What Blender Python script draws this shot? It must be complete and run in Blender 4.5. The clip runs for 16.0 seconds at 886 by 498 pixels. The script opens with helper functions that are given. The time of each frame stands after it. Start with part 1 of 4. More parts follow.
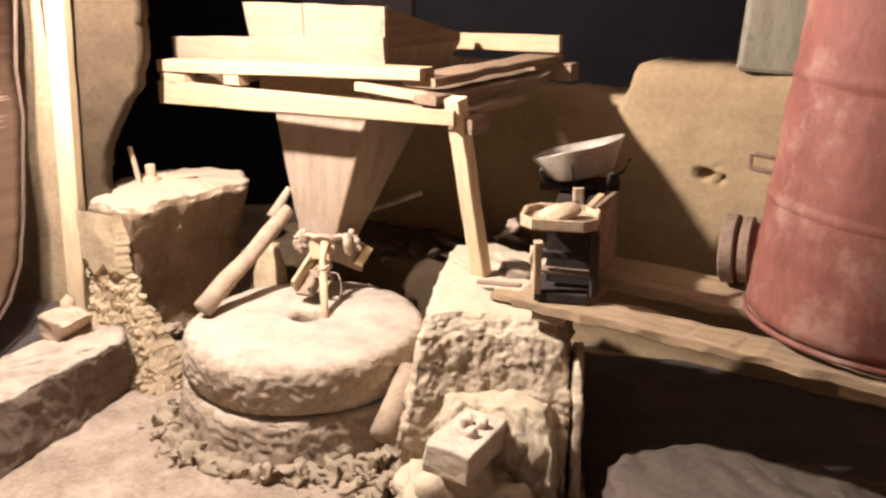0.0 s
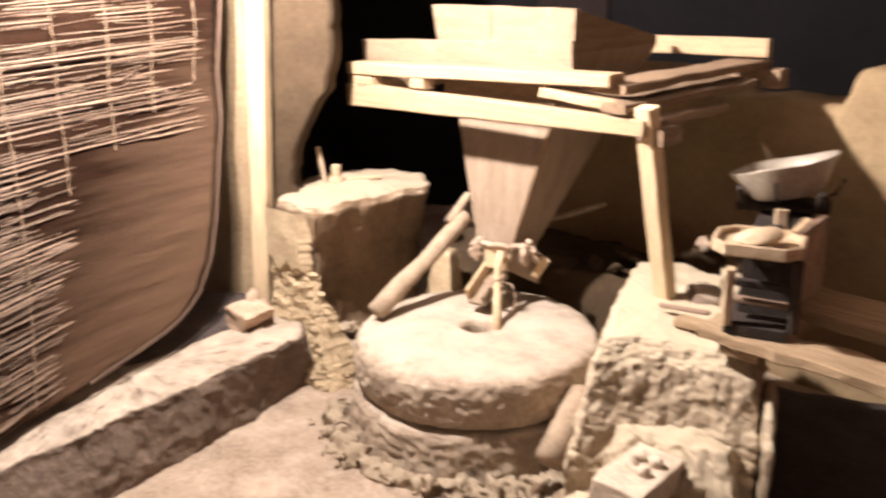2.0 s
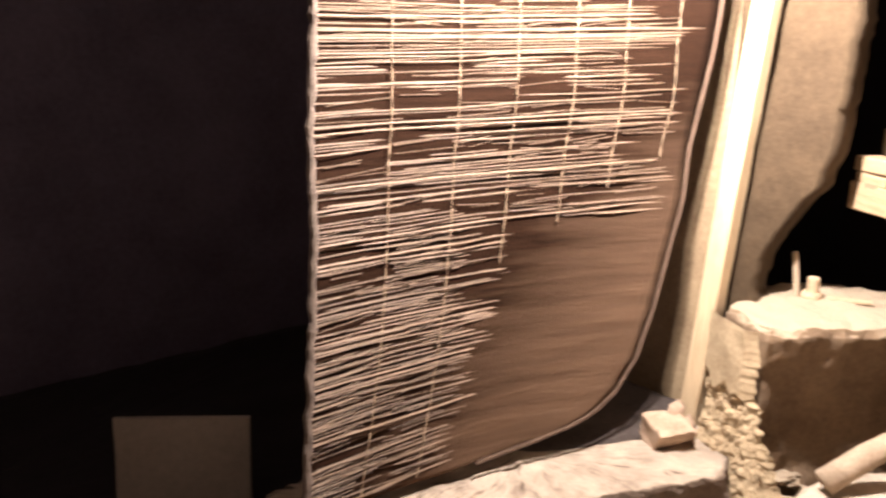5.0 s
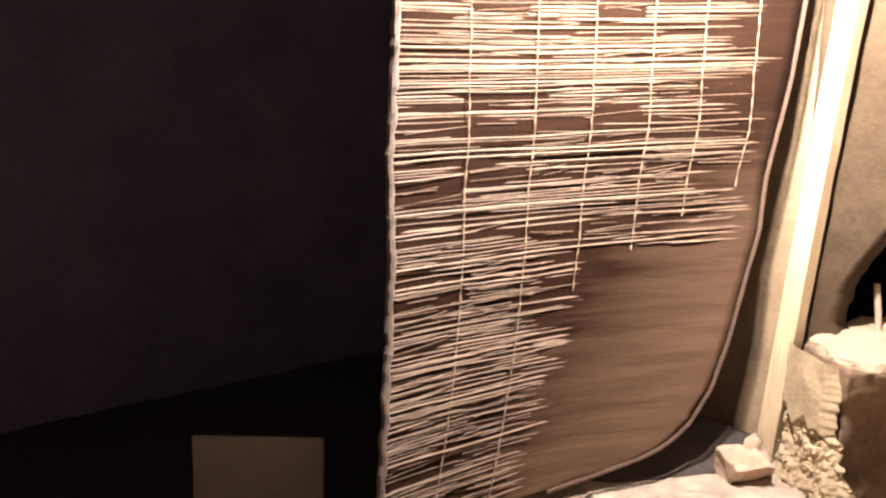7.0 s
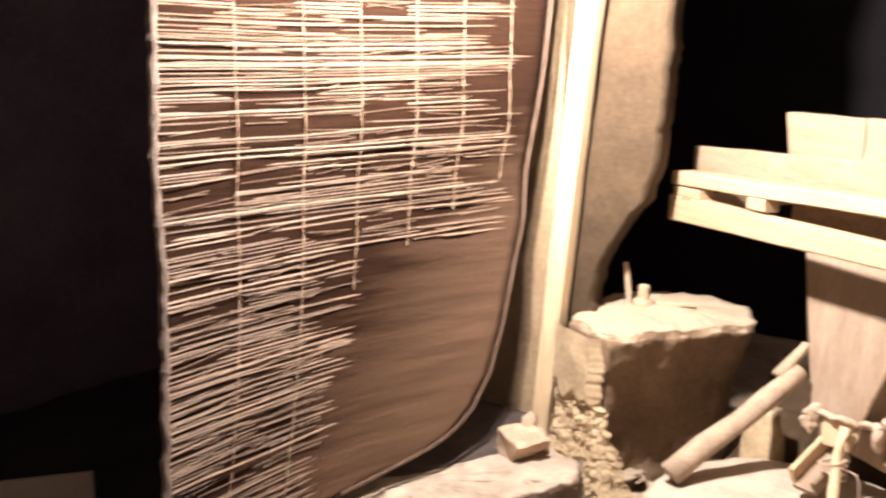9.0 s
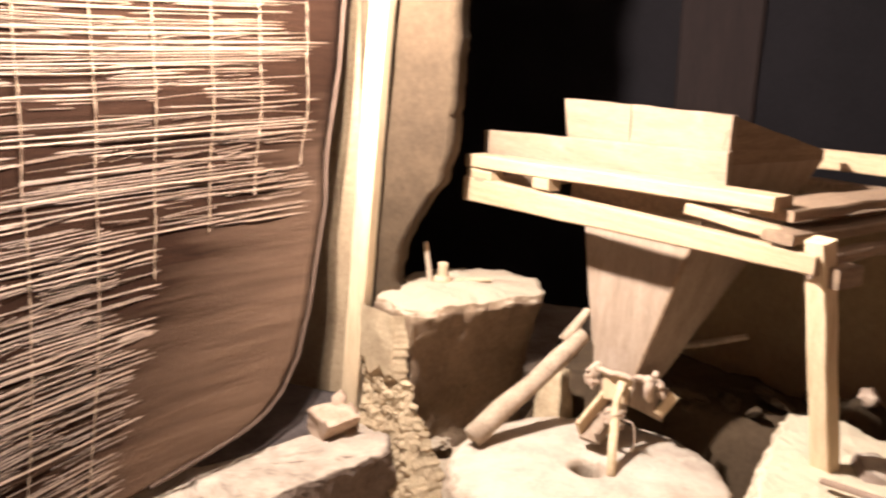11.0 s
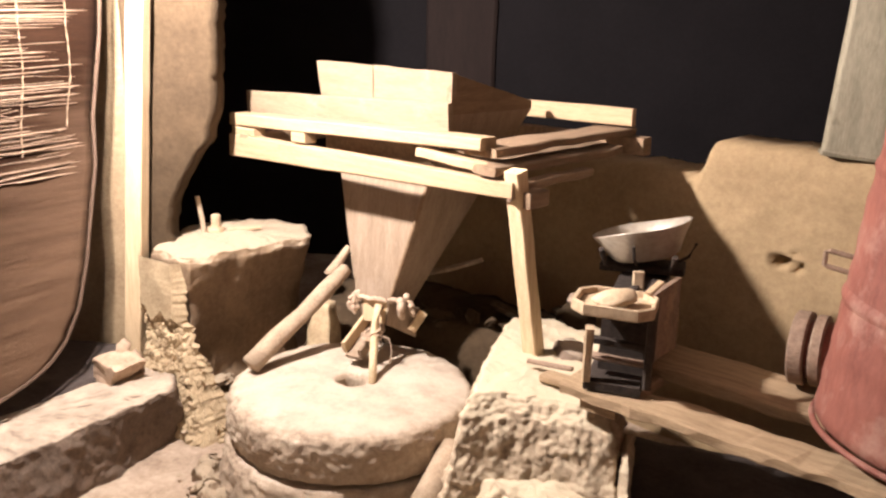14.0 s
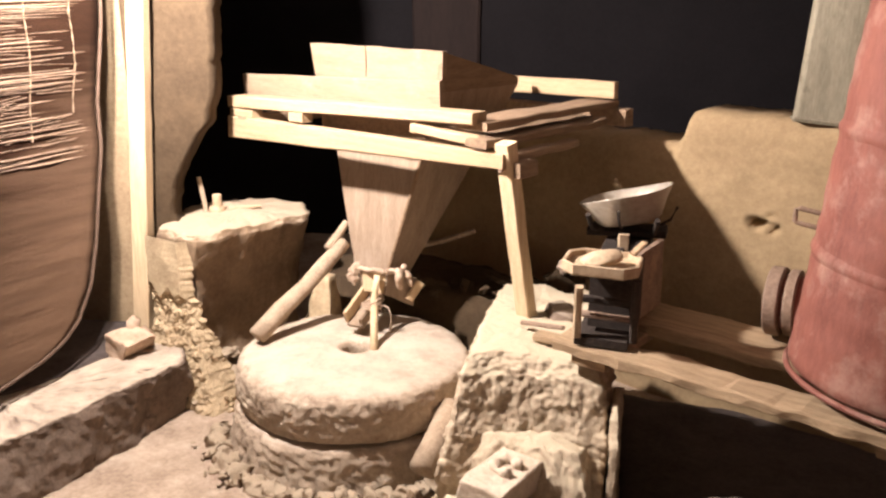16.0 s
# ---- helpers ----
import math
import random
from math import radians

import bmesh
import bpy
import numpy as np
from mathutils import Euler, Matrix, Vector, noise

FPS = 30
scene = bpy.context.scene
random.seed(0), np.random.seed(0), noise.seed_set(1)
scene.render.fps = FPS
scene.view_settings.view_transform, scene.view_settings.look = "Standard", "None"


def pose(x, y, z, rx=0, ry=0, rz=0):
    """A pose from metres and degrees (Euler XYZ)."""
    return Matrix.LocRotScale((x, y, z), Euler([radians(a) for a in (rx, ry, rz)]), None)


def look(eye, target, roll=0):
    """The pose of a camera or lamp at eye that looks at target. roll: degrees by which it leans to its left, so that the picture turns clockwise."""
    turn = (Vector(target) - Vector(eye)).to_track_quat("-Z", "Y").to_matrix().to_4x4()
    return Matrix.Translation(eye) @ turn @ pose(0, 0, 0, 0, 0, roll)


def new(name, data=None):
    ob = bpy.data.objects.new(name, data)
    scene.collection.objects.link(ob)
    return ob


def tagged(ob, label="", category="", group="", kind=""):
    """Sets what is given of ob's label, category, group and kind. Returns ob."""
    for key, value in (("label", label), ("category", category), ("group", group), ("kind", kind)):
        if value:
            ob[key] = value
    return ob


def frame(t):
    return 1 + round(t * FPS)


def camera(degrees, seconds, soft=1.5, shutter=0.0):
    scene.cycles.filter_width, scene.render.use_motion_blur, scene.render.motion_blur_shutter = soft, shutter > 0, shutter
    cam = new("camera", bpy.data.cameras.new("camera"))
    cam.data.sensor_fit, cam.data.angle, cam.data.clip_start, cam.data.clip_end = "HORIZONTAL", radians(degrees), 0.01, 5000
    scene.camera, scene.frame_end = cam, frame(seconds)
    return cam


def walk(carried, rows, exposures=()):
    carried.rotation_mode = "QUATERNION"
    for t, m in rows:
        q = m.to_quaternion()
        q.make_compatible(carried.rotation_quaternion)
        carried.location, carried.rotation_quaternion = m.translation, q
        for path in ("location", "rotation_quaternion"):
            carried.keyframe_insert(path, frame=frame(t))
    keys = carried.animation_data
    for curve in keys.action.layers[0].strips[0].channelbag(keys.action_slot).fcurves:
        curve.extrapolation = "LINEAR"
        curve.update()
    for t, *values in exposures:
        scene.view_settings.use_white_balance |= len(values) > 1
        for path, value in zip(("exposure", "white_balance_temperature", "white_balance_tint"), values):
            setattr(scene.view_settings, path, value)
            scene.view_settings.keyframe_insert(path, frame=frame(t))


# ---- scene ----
cam = camera(55.6, 16.0, soft=2.4, shutter=0.8)
PATH = [
    (0, (0.195, 0.112, 1.42), (0.075, 2.002, 0.777), -0.4),
    (0.5, (0.207, 0.13, 1.424), (0.013, 2.013, 0.777), -0.9),
    (1, (0.211, 0.138, 1.422), (-0.072, 2.009, 0.774), -1.2),
    (1.5, (0.213, 0.168, 1.421), (-0.161, 2.023, 0.776), -1.2),
    (2, (0.2, 0.228, 1.425), (-0.349, 2.042, 0.786), -1.5),
    (2.5, (0.144, 0.333, 1.433), (-0.562, 2.097, 0.807), -1.5),
    (3, (0.077, 0.449, 1.442), (-0.766, 2.174, 0.881), -0.7),
    (3.5, (0.05, 0.511, 1.443), (-0.96, 2.147, 0.894), -0.7),
    (4, (0.053, 0.579, 1.45), (-1.173, 2.064, 0.909), 0.0),
    (4.5, (0.069, 0.631, 1.455), (-1.327, 1.961, 0.923), 0.5),
    (5, (0.073, 0.656, 1.459), (-1.408, 1.892, 0.931), 1.1),
    (5.2, (0.087, 0.663, 1.464), (-1.431, 1.854, 0.937), 0.9),
    (7.3, (0.082, 0.606, 1.444), (-1.506, 1.738, 1.0), 0.8),
    (7.5, (0.081, 0.606, 1.449), (-1.493, 1.759, 1.007), 0.9),
    (8, (0.076, 0.608, 1.427), (-1.378, 1.914, 1.0), 1.0),
    (8.5, (0.044, 0.597, 1.437), (-1.289, 2.022, 0.999), 0.7),
    (9, (0.035, 0.589, 1.428), (-1.166, 2.128, 0.993), 0.7),
    (11.3, (0.084, 0.528, 1.444), (-0.634, 2.335, 0.974), 1.4),
    (11.5, (0.095, 0.538, 1.451), (-0.56, 2.367, 0.977), 1.2),
    (12, (0.114, 0.534, 1.45), (-0.389, 2.41, 0.976), 1.8),
    (12.5, (0.166, 0.488, 1.456), (-0.262, 2.382, 0.977), 1.3),
    (13, (0.213, 0.401, 1.458), (-0.148, 2.303, 0.955), 1.4),
    (13.5, (0.243, 0.301, 1.456), (-0.076, 2.202, 0.923), 1.7),
    (14, (0.269, 0.215, 1.461), (-0.05, 2.116, 0.928), 1.7),
    (14.5, (0.263, 0.165, 1.457), (-0.047, 2.068, 0.928), 1.6),
    (15, (0.242, 0.091, 1.469), (-0.052, 1.995, 0.933), 1.4),
    (15.5, (0.26, 0.066, 1.471), (-0.027, 1.964, 0.911), 0.8),
    (16, (0.266, 0.071, 1.464), (-0.02, 1.965, 0.889), 0.4),
]
walk(cam, [(t, look(eye, target, roll)) for t, eye, target, roll in PATH])

# ---- light ----
world = bpy.data.worlds.new("night")
scene.world = world
world.use_nodes = True
world.node_tree.nodes["Background"].inputs[0].default_value = (0.02, 0.02, 0.035, 1)
world.node_tree.nodes["Background"].inputs[1].default_value = 0.05
scene.view_settings.exposure = 0.0
LAMP = Vector((-1.02, 2.15, 1.84))
LAMP_STRENGTH = 9400.0
LAMP_COLOUR = (1.0, 0.885, 0.835)


# ---- materials ----
def surf(name, light, dark, scale=6.0, fine=70.0, rough=0.9, bump=0.35, metal=0.0, stretch=(1, 1, 1), turn=0.0, stain=None, stain_scale=2.5, stain_at=0.55, vary=0.0, depth=0.01, stain_soft=0.1, dust_lit=None, dust_lit_from=0.55):
    """A worn surface: two colours mixed by coarse and fine noise, stains of a third, relief from both noises."""
    m = bpy.data.materials.new(name)
    m.use_nodes = True
    nt = m.node_tree
    nodes, links = nt.nodes, nt.links
    bsdf = nodes["Principled BSDF"]
    coord = nodes.new("ShaderNodeTexCoord")
    mapping = nodes.new("ShaderNodeMapping")
    mapping.inputs["Rotation"].default_value = (0, 0, turn)
    spin = mapping
    links.new(coord.outputs["Object"], mapping.inputs["Vector"])
    scaled = nodes.new("ShaderNodeMapping")
    scaled.inputs["Scale"].default_value = stretch
    links.new(spin.outputs["Vector"], scaled.inputs["Vector"])
    n1 = nodes.new("ShaderNodeTexNoise")
    n1.inputs["Scale"].default_value, n1.inputs["Detail"].default_value, n1.inputs["Roughness"].default_value = scale, 6, 0.65
    n2 = nodes.new("ShaderNodeTexNoise")
    n2.inputs["Scale"].default_value, n2.inputs["Detail"].default_value, n2.inputs["Roughness"].default_value = fine, 4, 0.7
    for n in (n1, n2):
        links.new(scaled.outputs["Vector"], n.inputs["Vector"])
    add = nodes.new("ShaderNodeMath")
    add.operation = "MULTIPLY_ADD"
    add.inputs[1].default_value = 0.45
    links.new(n2.outputs["Fac"], add.inputs[0])
    half = nodes.new("ShaderNodeMath")
    half.operation = "MULTIPLY"
    half.inputs[1].default_value = 0.6
    links.new(n1.outputs["Fac"], half.inputs[0])
    links.new(half.outputs[0], add.inputs[2])
    ramp = nodes.new("ShaderNodeValToRGB")
    ramp.color_ramp.elements[0].position, ramp.color_ramp.elements[0].color = 0.36, (*dark, 1)
    ramp.color_ramp.elements[1].position, ramp.color_ramp.elements[1].color = 0.66, (*light, 1)
    links.new(add.outputs[0], ramp.inputs["Fac"])
    colour = ramp.outputs["Color"]
    if stain:
        n3 = nodes.new("ShaderNodeTexNoise")
        n3.inputs["Scale"].default_value, n3.inputs["Detail"].default_value, n3.inputs["Roughness"].default_value = stain_scale, 8, 0.7
        links.new(spin.outputs["Vector"], n3.inputs["Vector"])
        edge = nodes.new("ShaderNodeMapRange")
        edge.inputs["From Min"].default_value, edge.inputs["From Max"].default_value = stain_at, stain_at + stain_soft
        links.new(n3.outputs["Fac"], edge.inputs["Value"])
        mix = nodes.new("ShaderNodeMixRGB")
        mix.inputs["Color2"].default_value = (*stain, 1)
        links.new(edge.outputs["Result"], mix.inputs["Fac"])
        links.new(colour, mix.inputs["Color1"])
        colour = mix.outputs["Color"]
    if vary:
        info = nodes.new("ShaderNodeObjectInfo")
        span = nodes.new("ShaderNodeMapRange")
        span.inputs["To Min"].default_value, span.inputs["To Max"].default_value = 1 - vary, 1 + vary * 0.5
        links.new(info.outputs["Random"], span.inputs["Value"])
        hsv = nodes.new("ShaderNodeHueSaturation")
        links.new(span.outputs["Result"], hsv.inputs["Value"])
        links.new(colour, hsv.inputs["Color"])
        colour = hsv.outputs["Color"]
    # Up-facing tone: floury on stone and rock, painted light on kerb and pillar.
    if dust_lit:
        geo = nodes.new("ShaderNodeNewGeometry")
        split = nodes.new("ShaderNodeSeparateXYZ")
        links.new(geo.outputs["Normal"], split.inputs[0])
        lie = nodes.new("ShaderNodeMath")
        lie.operation = "MULTIPLY_ADD"
        lie.inputs[1].default_value = 0.5
        links.new(n1.outputs["Fac"], lie.inputs[0])
        links.new(split.outputs["Z"], lie.inputs[2])
        film = nodes.new("ShaderNodeMapRange")
        film.inputs["From Min"].default_value, film.inputs["From Max"].default_value = dust_lit_from + 0.25, dust_lit_from + 0.55
        links.new(lie.outputs[0], film.inputs["Value"])
        top_mix = nodes.new("ShaderNodeMixRGB")
        top_mix.inputs["Color2"].default_value = (*dust_lit, 1)
        links.new(film.outputs["Result"], top_mix.inputs["Fac"])
        links.new(colour, top_mix.inputs["Color1"])
        colour = top_mix.outputs["Color"]
    links.new(colour, bsdf.inputs["Base Color"])
    bsdf.inputs["Roughness"].default_value, bsdf.inputs["Metallic"].default_value = rough, metal
    bsdf.inputs["Specular IOR Level"].default_value = 0.25 if not metal else 0.5
    b = nodes.new("ShaderNodeBump")
    b.inputs["Strength"].default_value, b.inputs["Distance"].default_value = bump, depth
    links.new(add.outputs[0], b.inputs["Height"])
    links.new(b.outputs["Normal"], bsdf.inputs["Normal"])
    return m


GRAIN = math.atan2(0.54, 0.842)
M_EARTH = surf("packed earth", (0.46, 0.36, 0.275), (0.22, 0.16, 0.115), 6, 55, 0.95, 0.9, stain=(0.50, 0.41, 0.315), stain_scale=3.5, stain_at=0.52, stain_soft=0.15, depth=0.02)
M_MUD = surf("mud plaster", (0.42, 0.31, 0.19), (0.24, 0.165, 0.10), 4, 50, 0.95, 0.5, stain=(0.30, 0.21, 0.13), depth=0.012)
# Lit floury top painted pale; sides darkened to hold the pillar's shade.
M_PILLAR = surf("floury mud plaster, lit top painted", (0.27, 0.19, 0.12), (0.15, 0.10, 0.065), 6, 60, 0.95, 0.8, stain=(0.21, 0.145, 0.095), depth=0.014, dust_lit=(0.35, 0.28, 0.20), dust_lit_from=0.4)
M_JAMB = surf("dark brown mud plaster", (0.078, 0.052, 0.029), (0.042, 0.027, 0.015), 4, 50, 0.95, 0.5, stain=(0.098, 0.064, 0.036), stain_soft=0.2, depth=0.012)
M_YELLOW = surf("ochre mud wall", (0.36, 0.262, 0.150), (0.235, 0.162, 0.092), 3, 45, 0.95, 0.5, stain=(0.44, 0.345, 0.225), stain_scale=4, stain_at=0.62, depth=0.008)
M_RUBBLE = surf("crumbled mud and straw", (0.52, 0.41, 0.265), (0.30, 0.22, 0.135), 12, 90, 0.95, 0.6, depth=0.010)
M_STONE = surf("flour-dusted millstone", (0.44, 0.355, 0.265), (0.25, 0.185, 0.135), 9, 60, 0.95, 0.9, dust_lit=(0.50, 0.43, 0.345), dust_lit_from=0.8, stain=(0.52, 0.44, 0.34), stain_scale=6, depth=0.012)
M_ROCK = surf("limy rock", (0.50, 0.41, 0.30), (0.25, 0.185, 0.125), 10, 55, 0.95, 0.95, stain=(0.27, 0.20, 0.13), stain_scale=6, stain_at=0.56, stain_soft=0.14, depth=0.010, dust_lit=(0.48, 0.405, 0.29), dust_lit_from=0.5)
# Kerb's lit top painted pale and its shaded face dark.
M_KERB = surf("worn cement kerb", (0.20, 0.148, 0.113), (0.10, 0.072, 0.054), 7, 60, 0.9, 0.7, stain=(0.21, 0.155, 0.118), stain_scale=5, stain_at=0.58, depth=0.02, dust_lit=(0.50, 0.415, 0.325), dust_lit_from=0.78)
# Room darkness put into the colour of back wall and far floor.
M_NEAR_BLACK = surf("near-black surface", (0.013, 0.0105, 0.012), (0.007, 0.0055, 0.0065), 3, 40, 0.9, 0.4)
# For unseen walls and ceiling, made paler to bounce lamplight into the shade.
M_BOUNCE = surf("bounce mud", (0.24, 0.198, 0.17), (0.15, 0.12, 0.10), 3, 40, 0.9, 0.4)
# Bluish dark of the unlit space put into the west wall's colour.
M_DIM = surf("dim bluish wall", (0.085, 0.070, 0.10), (0.05, 0.041, 0.06), 3, 40, 0.9, 0.4)
# Earth darkened to hold the shade of the recess and under the shelf.
M_SHADE_EARTH = surf("earth with shade painted in", (0.085, 0.067, 0.060), (0.045, 0.035, 0.031), 6, 55, 0.95, 0.6, stain=(0.08, 0.062, 0.055), stain_scale=5, stain_at=0.6)
M_SLAB = surf("dull earthen slab", (0.13, 0.10, 0.078), (0.07, 0.053, 0.041), 5, 55, 0.95, 0.7, stain=(0.17, 0.13, 0.10), stain_scale=4)
M_DARK_WOOD = surf("very dark timber", (0.030, 0.019, 0.016), (0.018, 0.011, 0.010), 3, 40, 0.85, 0.3, stretch=(8, 8, 1))
M_PINE = surf("raw sawn pine", (0.44, 0.32, 0.20), (0.30, 0.20, 0.115), 3, 24, 0.75, 0.25, stretch=(1.5, 22, 22), turn=GRAIN, depth=0.004, vary=0.12)
M_RIM = surf("floury rim board", (0.27, 0.20, 0.135), (0.19, 0.132, 0.085), 3, 20, 0.8, 0.3, stretch=(1.5, 12, 12), turn=GRAIN, stain=(0.32, 0.25, 0.18), stain_scale=6, stain_at=0.55, stain_soft=0.2, depth=0.004)
M_PINE_BACK = surf("weathered plank", (0.30, 0.205, 0.13), (0.15, 0.10, 0.065), 3, 24, 0.85, 0.4, stretch=(22, 1.5, 22), turn=GRAIN, depth=0.005, vary=0.2)
M_POST = surf("pale timber post", (0.66, 0.52, 0.34), (0.46, 0.33, 0.2), 3, 20, 0.8, 0.3, stretch=(22, 22, 1.2), depth=0.004)
M_HOPPER = surf("floury hopper board", (0.33, 0.25, 0.18), (0.20, 0.142, 0.098), 3, 26, 0.85, 0.35, stretch=(9, 9, 1.2), stain=(0.34, 0.26, 0.20), stain_scale=5, stain_at=0.56, stain_soft=0.2, depth=0.004)
M_POLE = surf("barkless pole", (0.46, 0.36, 0.26), (0.24, 0.17, 0.115), 4, 40, 0.8, 0.4, stretch=(4, 4, 2), depth=0.006)
M_CLOTH = surf("knotted rag", (0.56, 0.44, 0.33), (0.38, 0.27, 0.2), 20, 120, 0.95, 0.5)
M_IRON = surf("dusty black iron", (0.05, 0.037, 0.03), (0.018, 0.014, 0.012), 10, 80, 0.88, 0.4, stain=(0.075, 0.054, 0.038), stain_scale=9, stain_at=0.6)
M_RUST = surf("rusty iron", (0.30, 0.21, 0.15), (0.15, 0.098, 0.068), 10, 80, 0.75, 0.5, metal=0.2, stain=(0.36, 0.25, 0.16), stain_scale=8)
M_ALU = surf("scuffed aluminium", (0.46, 0.41, 0.34), (0.28, 0.235, 0.185), 8, 60, 0.42, 0.15, metal=0.3)
M_PLATE = surf("floury painted scale plate", (0.52, 0.40, 0.27), (0.3, 0.21, 0.13), 10, 60, 0.7, 0.3)
M_DRUM = surf("worn red drum paint", (0.215, 0.080, 0.058), (0.125, 0.042, 0.032), 5, 60, 0.7, 0.45, stretch=(1, 1, 0.4), stain=(0.33, 0.205, 0.16), stain_scale=6, stain_at=0.50, stain_soft=0.26, depth=0.006)
M_TIN = surf("dull galvanised tin", (0.30, 0.265, 0.19), (0.16, 0.138, 0.095), 5, 50, 0.6, 0.4, metal=0.3, stretch=(3, 3, 0.6), stain=(0.13, 0.105, 0.07), stain_scale=7, stain_at=0.6)
M_BRICK = surf("dusty fired brick", (0.50, 0.38, 0.28), (0.32, 0.215, 0.15), 10, 70, 0.95, 0.6, vary=0.15)
M_LIME = surf("lime-crusted brick", (0.62, 0.53, 0.42), (0.4, 0.31, 0.23), 10, 70, 0.95, 0.6)
M_SHELF = surf("rough dusty shelf plank", (0.40, 0.29, 0.18), (0.20, 0.135, 0.08), 3, 26, 0.9, 0.5, stretch=(1.5, 18, 18), turn=math.atan2(0.51, 0.86), depth=0.006)
M_REED = surf("dry reed", (0.235, 0.160, 0.110), (0.10, 0.064, 0.042), 4, 40, 0.6, 0.3, stretch=(30, 2, 30), vary=0.25, depth=0.003)
# Shade between the reeds is put into this dark base.
M_MATBACK = surf("shade-dark brown reed backing", (0.023, 0.0108, 0.0062), (0.010, 0.0047, 0.0028), 3, 22, 0.95, 1.0, stretch=(6, 0.9, 34), depth=0.004)
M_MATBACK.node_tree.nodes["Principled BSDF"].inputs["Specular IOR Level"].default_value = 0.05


def lighten_over(m, colour, direction, start, width):
    """A lighter tone on m that thickens along a direction, with a ragged border."""
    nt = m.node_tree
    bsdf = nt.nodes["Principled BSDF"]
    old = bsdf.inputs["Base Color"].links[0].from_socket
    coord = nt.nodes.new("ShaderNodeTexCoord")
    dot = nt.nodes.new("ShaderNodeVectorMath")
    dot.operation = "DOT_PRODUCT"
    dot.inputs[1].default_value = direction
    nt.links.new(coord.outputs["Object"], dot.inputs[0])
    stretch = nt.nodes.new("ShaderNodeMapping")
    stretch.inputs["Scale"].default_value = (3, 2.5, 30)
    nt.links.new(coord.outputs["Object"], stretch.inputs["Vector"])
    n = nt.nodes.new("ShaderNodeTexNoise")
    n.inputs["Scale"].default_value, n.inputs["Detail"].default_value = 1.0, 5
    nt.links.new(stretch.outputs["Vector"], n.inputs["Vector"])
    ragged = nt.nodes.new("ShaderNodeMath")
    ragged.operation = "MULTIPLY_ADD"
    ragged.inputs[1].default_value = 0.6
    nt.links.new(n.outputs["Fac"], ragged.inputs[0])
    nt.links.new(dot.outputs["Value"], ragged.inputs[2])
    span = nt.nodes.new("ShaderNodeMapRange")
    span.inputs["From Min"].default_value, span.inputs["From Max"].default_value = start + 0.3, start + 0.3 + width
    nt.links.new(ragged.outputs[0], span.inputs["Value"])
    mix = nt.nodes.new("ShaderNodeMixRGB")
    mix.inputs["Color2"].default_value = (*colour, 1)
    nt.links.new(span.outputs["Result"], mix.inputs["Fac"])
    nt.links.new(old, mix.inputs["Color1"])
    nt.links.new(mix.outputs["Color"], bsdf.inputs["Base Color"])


# Backing turns lighter towards the lower right.
lighten_over(M_MATBACK, (0.130, 0.079, 0.050), (0.0, 1.0, -1.2), 1.22, 0.7)
M_STRING = surf("hemp string", (0.32, 0.235, 0.16), (0.17, 0.115, 0.075), 30, 120, 0.9, 0.4)
M_EDGE = surf("brown cloth edging", (0.12, 0.078, 0.055), (0.07, 0.043, 0.03), 20, 110, 0.95, 0.5)
M_TAPE = surf("frayed cloth edging", (0.13, 0.098, 0.078), (0.06, 0.044, 0.036), 20, 110, 0.95, 0.6)
M_PANEL = surf("grey board", (0.26, 0.22, 0.185), (0.19, 0.16, 0.13), 3, 40, 0.9, 0.2)
M_CAP = surf("lamp socket plastic", (0.5, 0.47, 0.42), (0.4, 0.37, 0.33), 5, 40, 0.5, 0.1)
M_CABLE = surf("black cable", (0.03, 0.03, 0.03), (0.02, 0.02, 0.02), 5, 40, 0.5, 0.1)
M_GLOW = bpy.data.materials.new("lit bulb")
M_GLOW.use_nodes = True
M_GLOW.node_tree.nodes["Principled BSDF"].inputs["Emission Color"].default_value = (*LAMP_COLOUR, 1)
M_GLOW.node_tree.nodes["Principled BSDF"].inputs["Emission Strength"].default_value = LAMP_STRENGTH


# ---- building helpers ----
def mesh_of(name, bm, material, smooth=False):
    me = bpy.data.meshes.new(name)
    bmesh.ops.recalc_face_normals(bm, faces=bm.faces)
    bm.to_mesh(me)
    bm.free()
    me.materials.append(material)
    if smooth:
        me.polygons.foreach_set("use_smooth", [True] * len(me.polygons))
    return me


def thing(name, at, label, category, group="", kind=""):
    ob = new(name)
    ob.location = at
    ob.empty_display_size = 0.05
    return tagged(ob, label, category, group, kind)


def part(name, bm, material, parent, label="", smooth=False):
    ob = new(name, mesh_of(name, bm, material, smooth))
    ob.parent = parent
    if parent.type == "EMPTY":
        ob.matrix_parent_inverse = Matrix.Translation(-Vector(parent.location))
    return tagged(ob, label)


def solo(name, bm, material, label, category, group="", kind="", smooth=False):
    return tagged(new(name, mesh_of(name, bm, material, smooth)), label, category, group, kind)


def rough(bm, amp, scale, seed=0.0, octaves=3):
    """Pushes the vertices of bm about by noise."""
    off = Vector((seed * 7.3, seed * 3.1, seed * 5.7))
    for v in bm.verts:
        p = v.co * scale + off
        d = Vector((0, 0, 0))
        a = 1.0
        for _ in range(octaves):
            d += noise.noise_vector(p) * a
            p, a = p * 2.1, a * 0.58
        v.co += d * amp
    return bm


def crumbs(p, scale):
    """Height of packed rounded crumbs at p, about -0.3 to 0.6."""
    return 0.6 - noise.voronoi(p * scale)[0][0] * 1.1


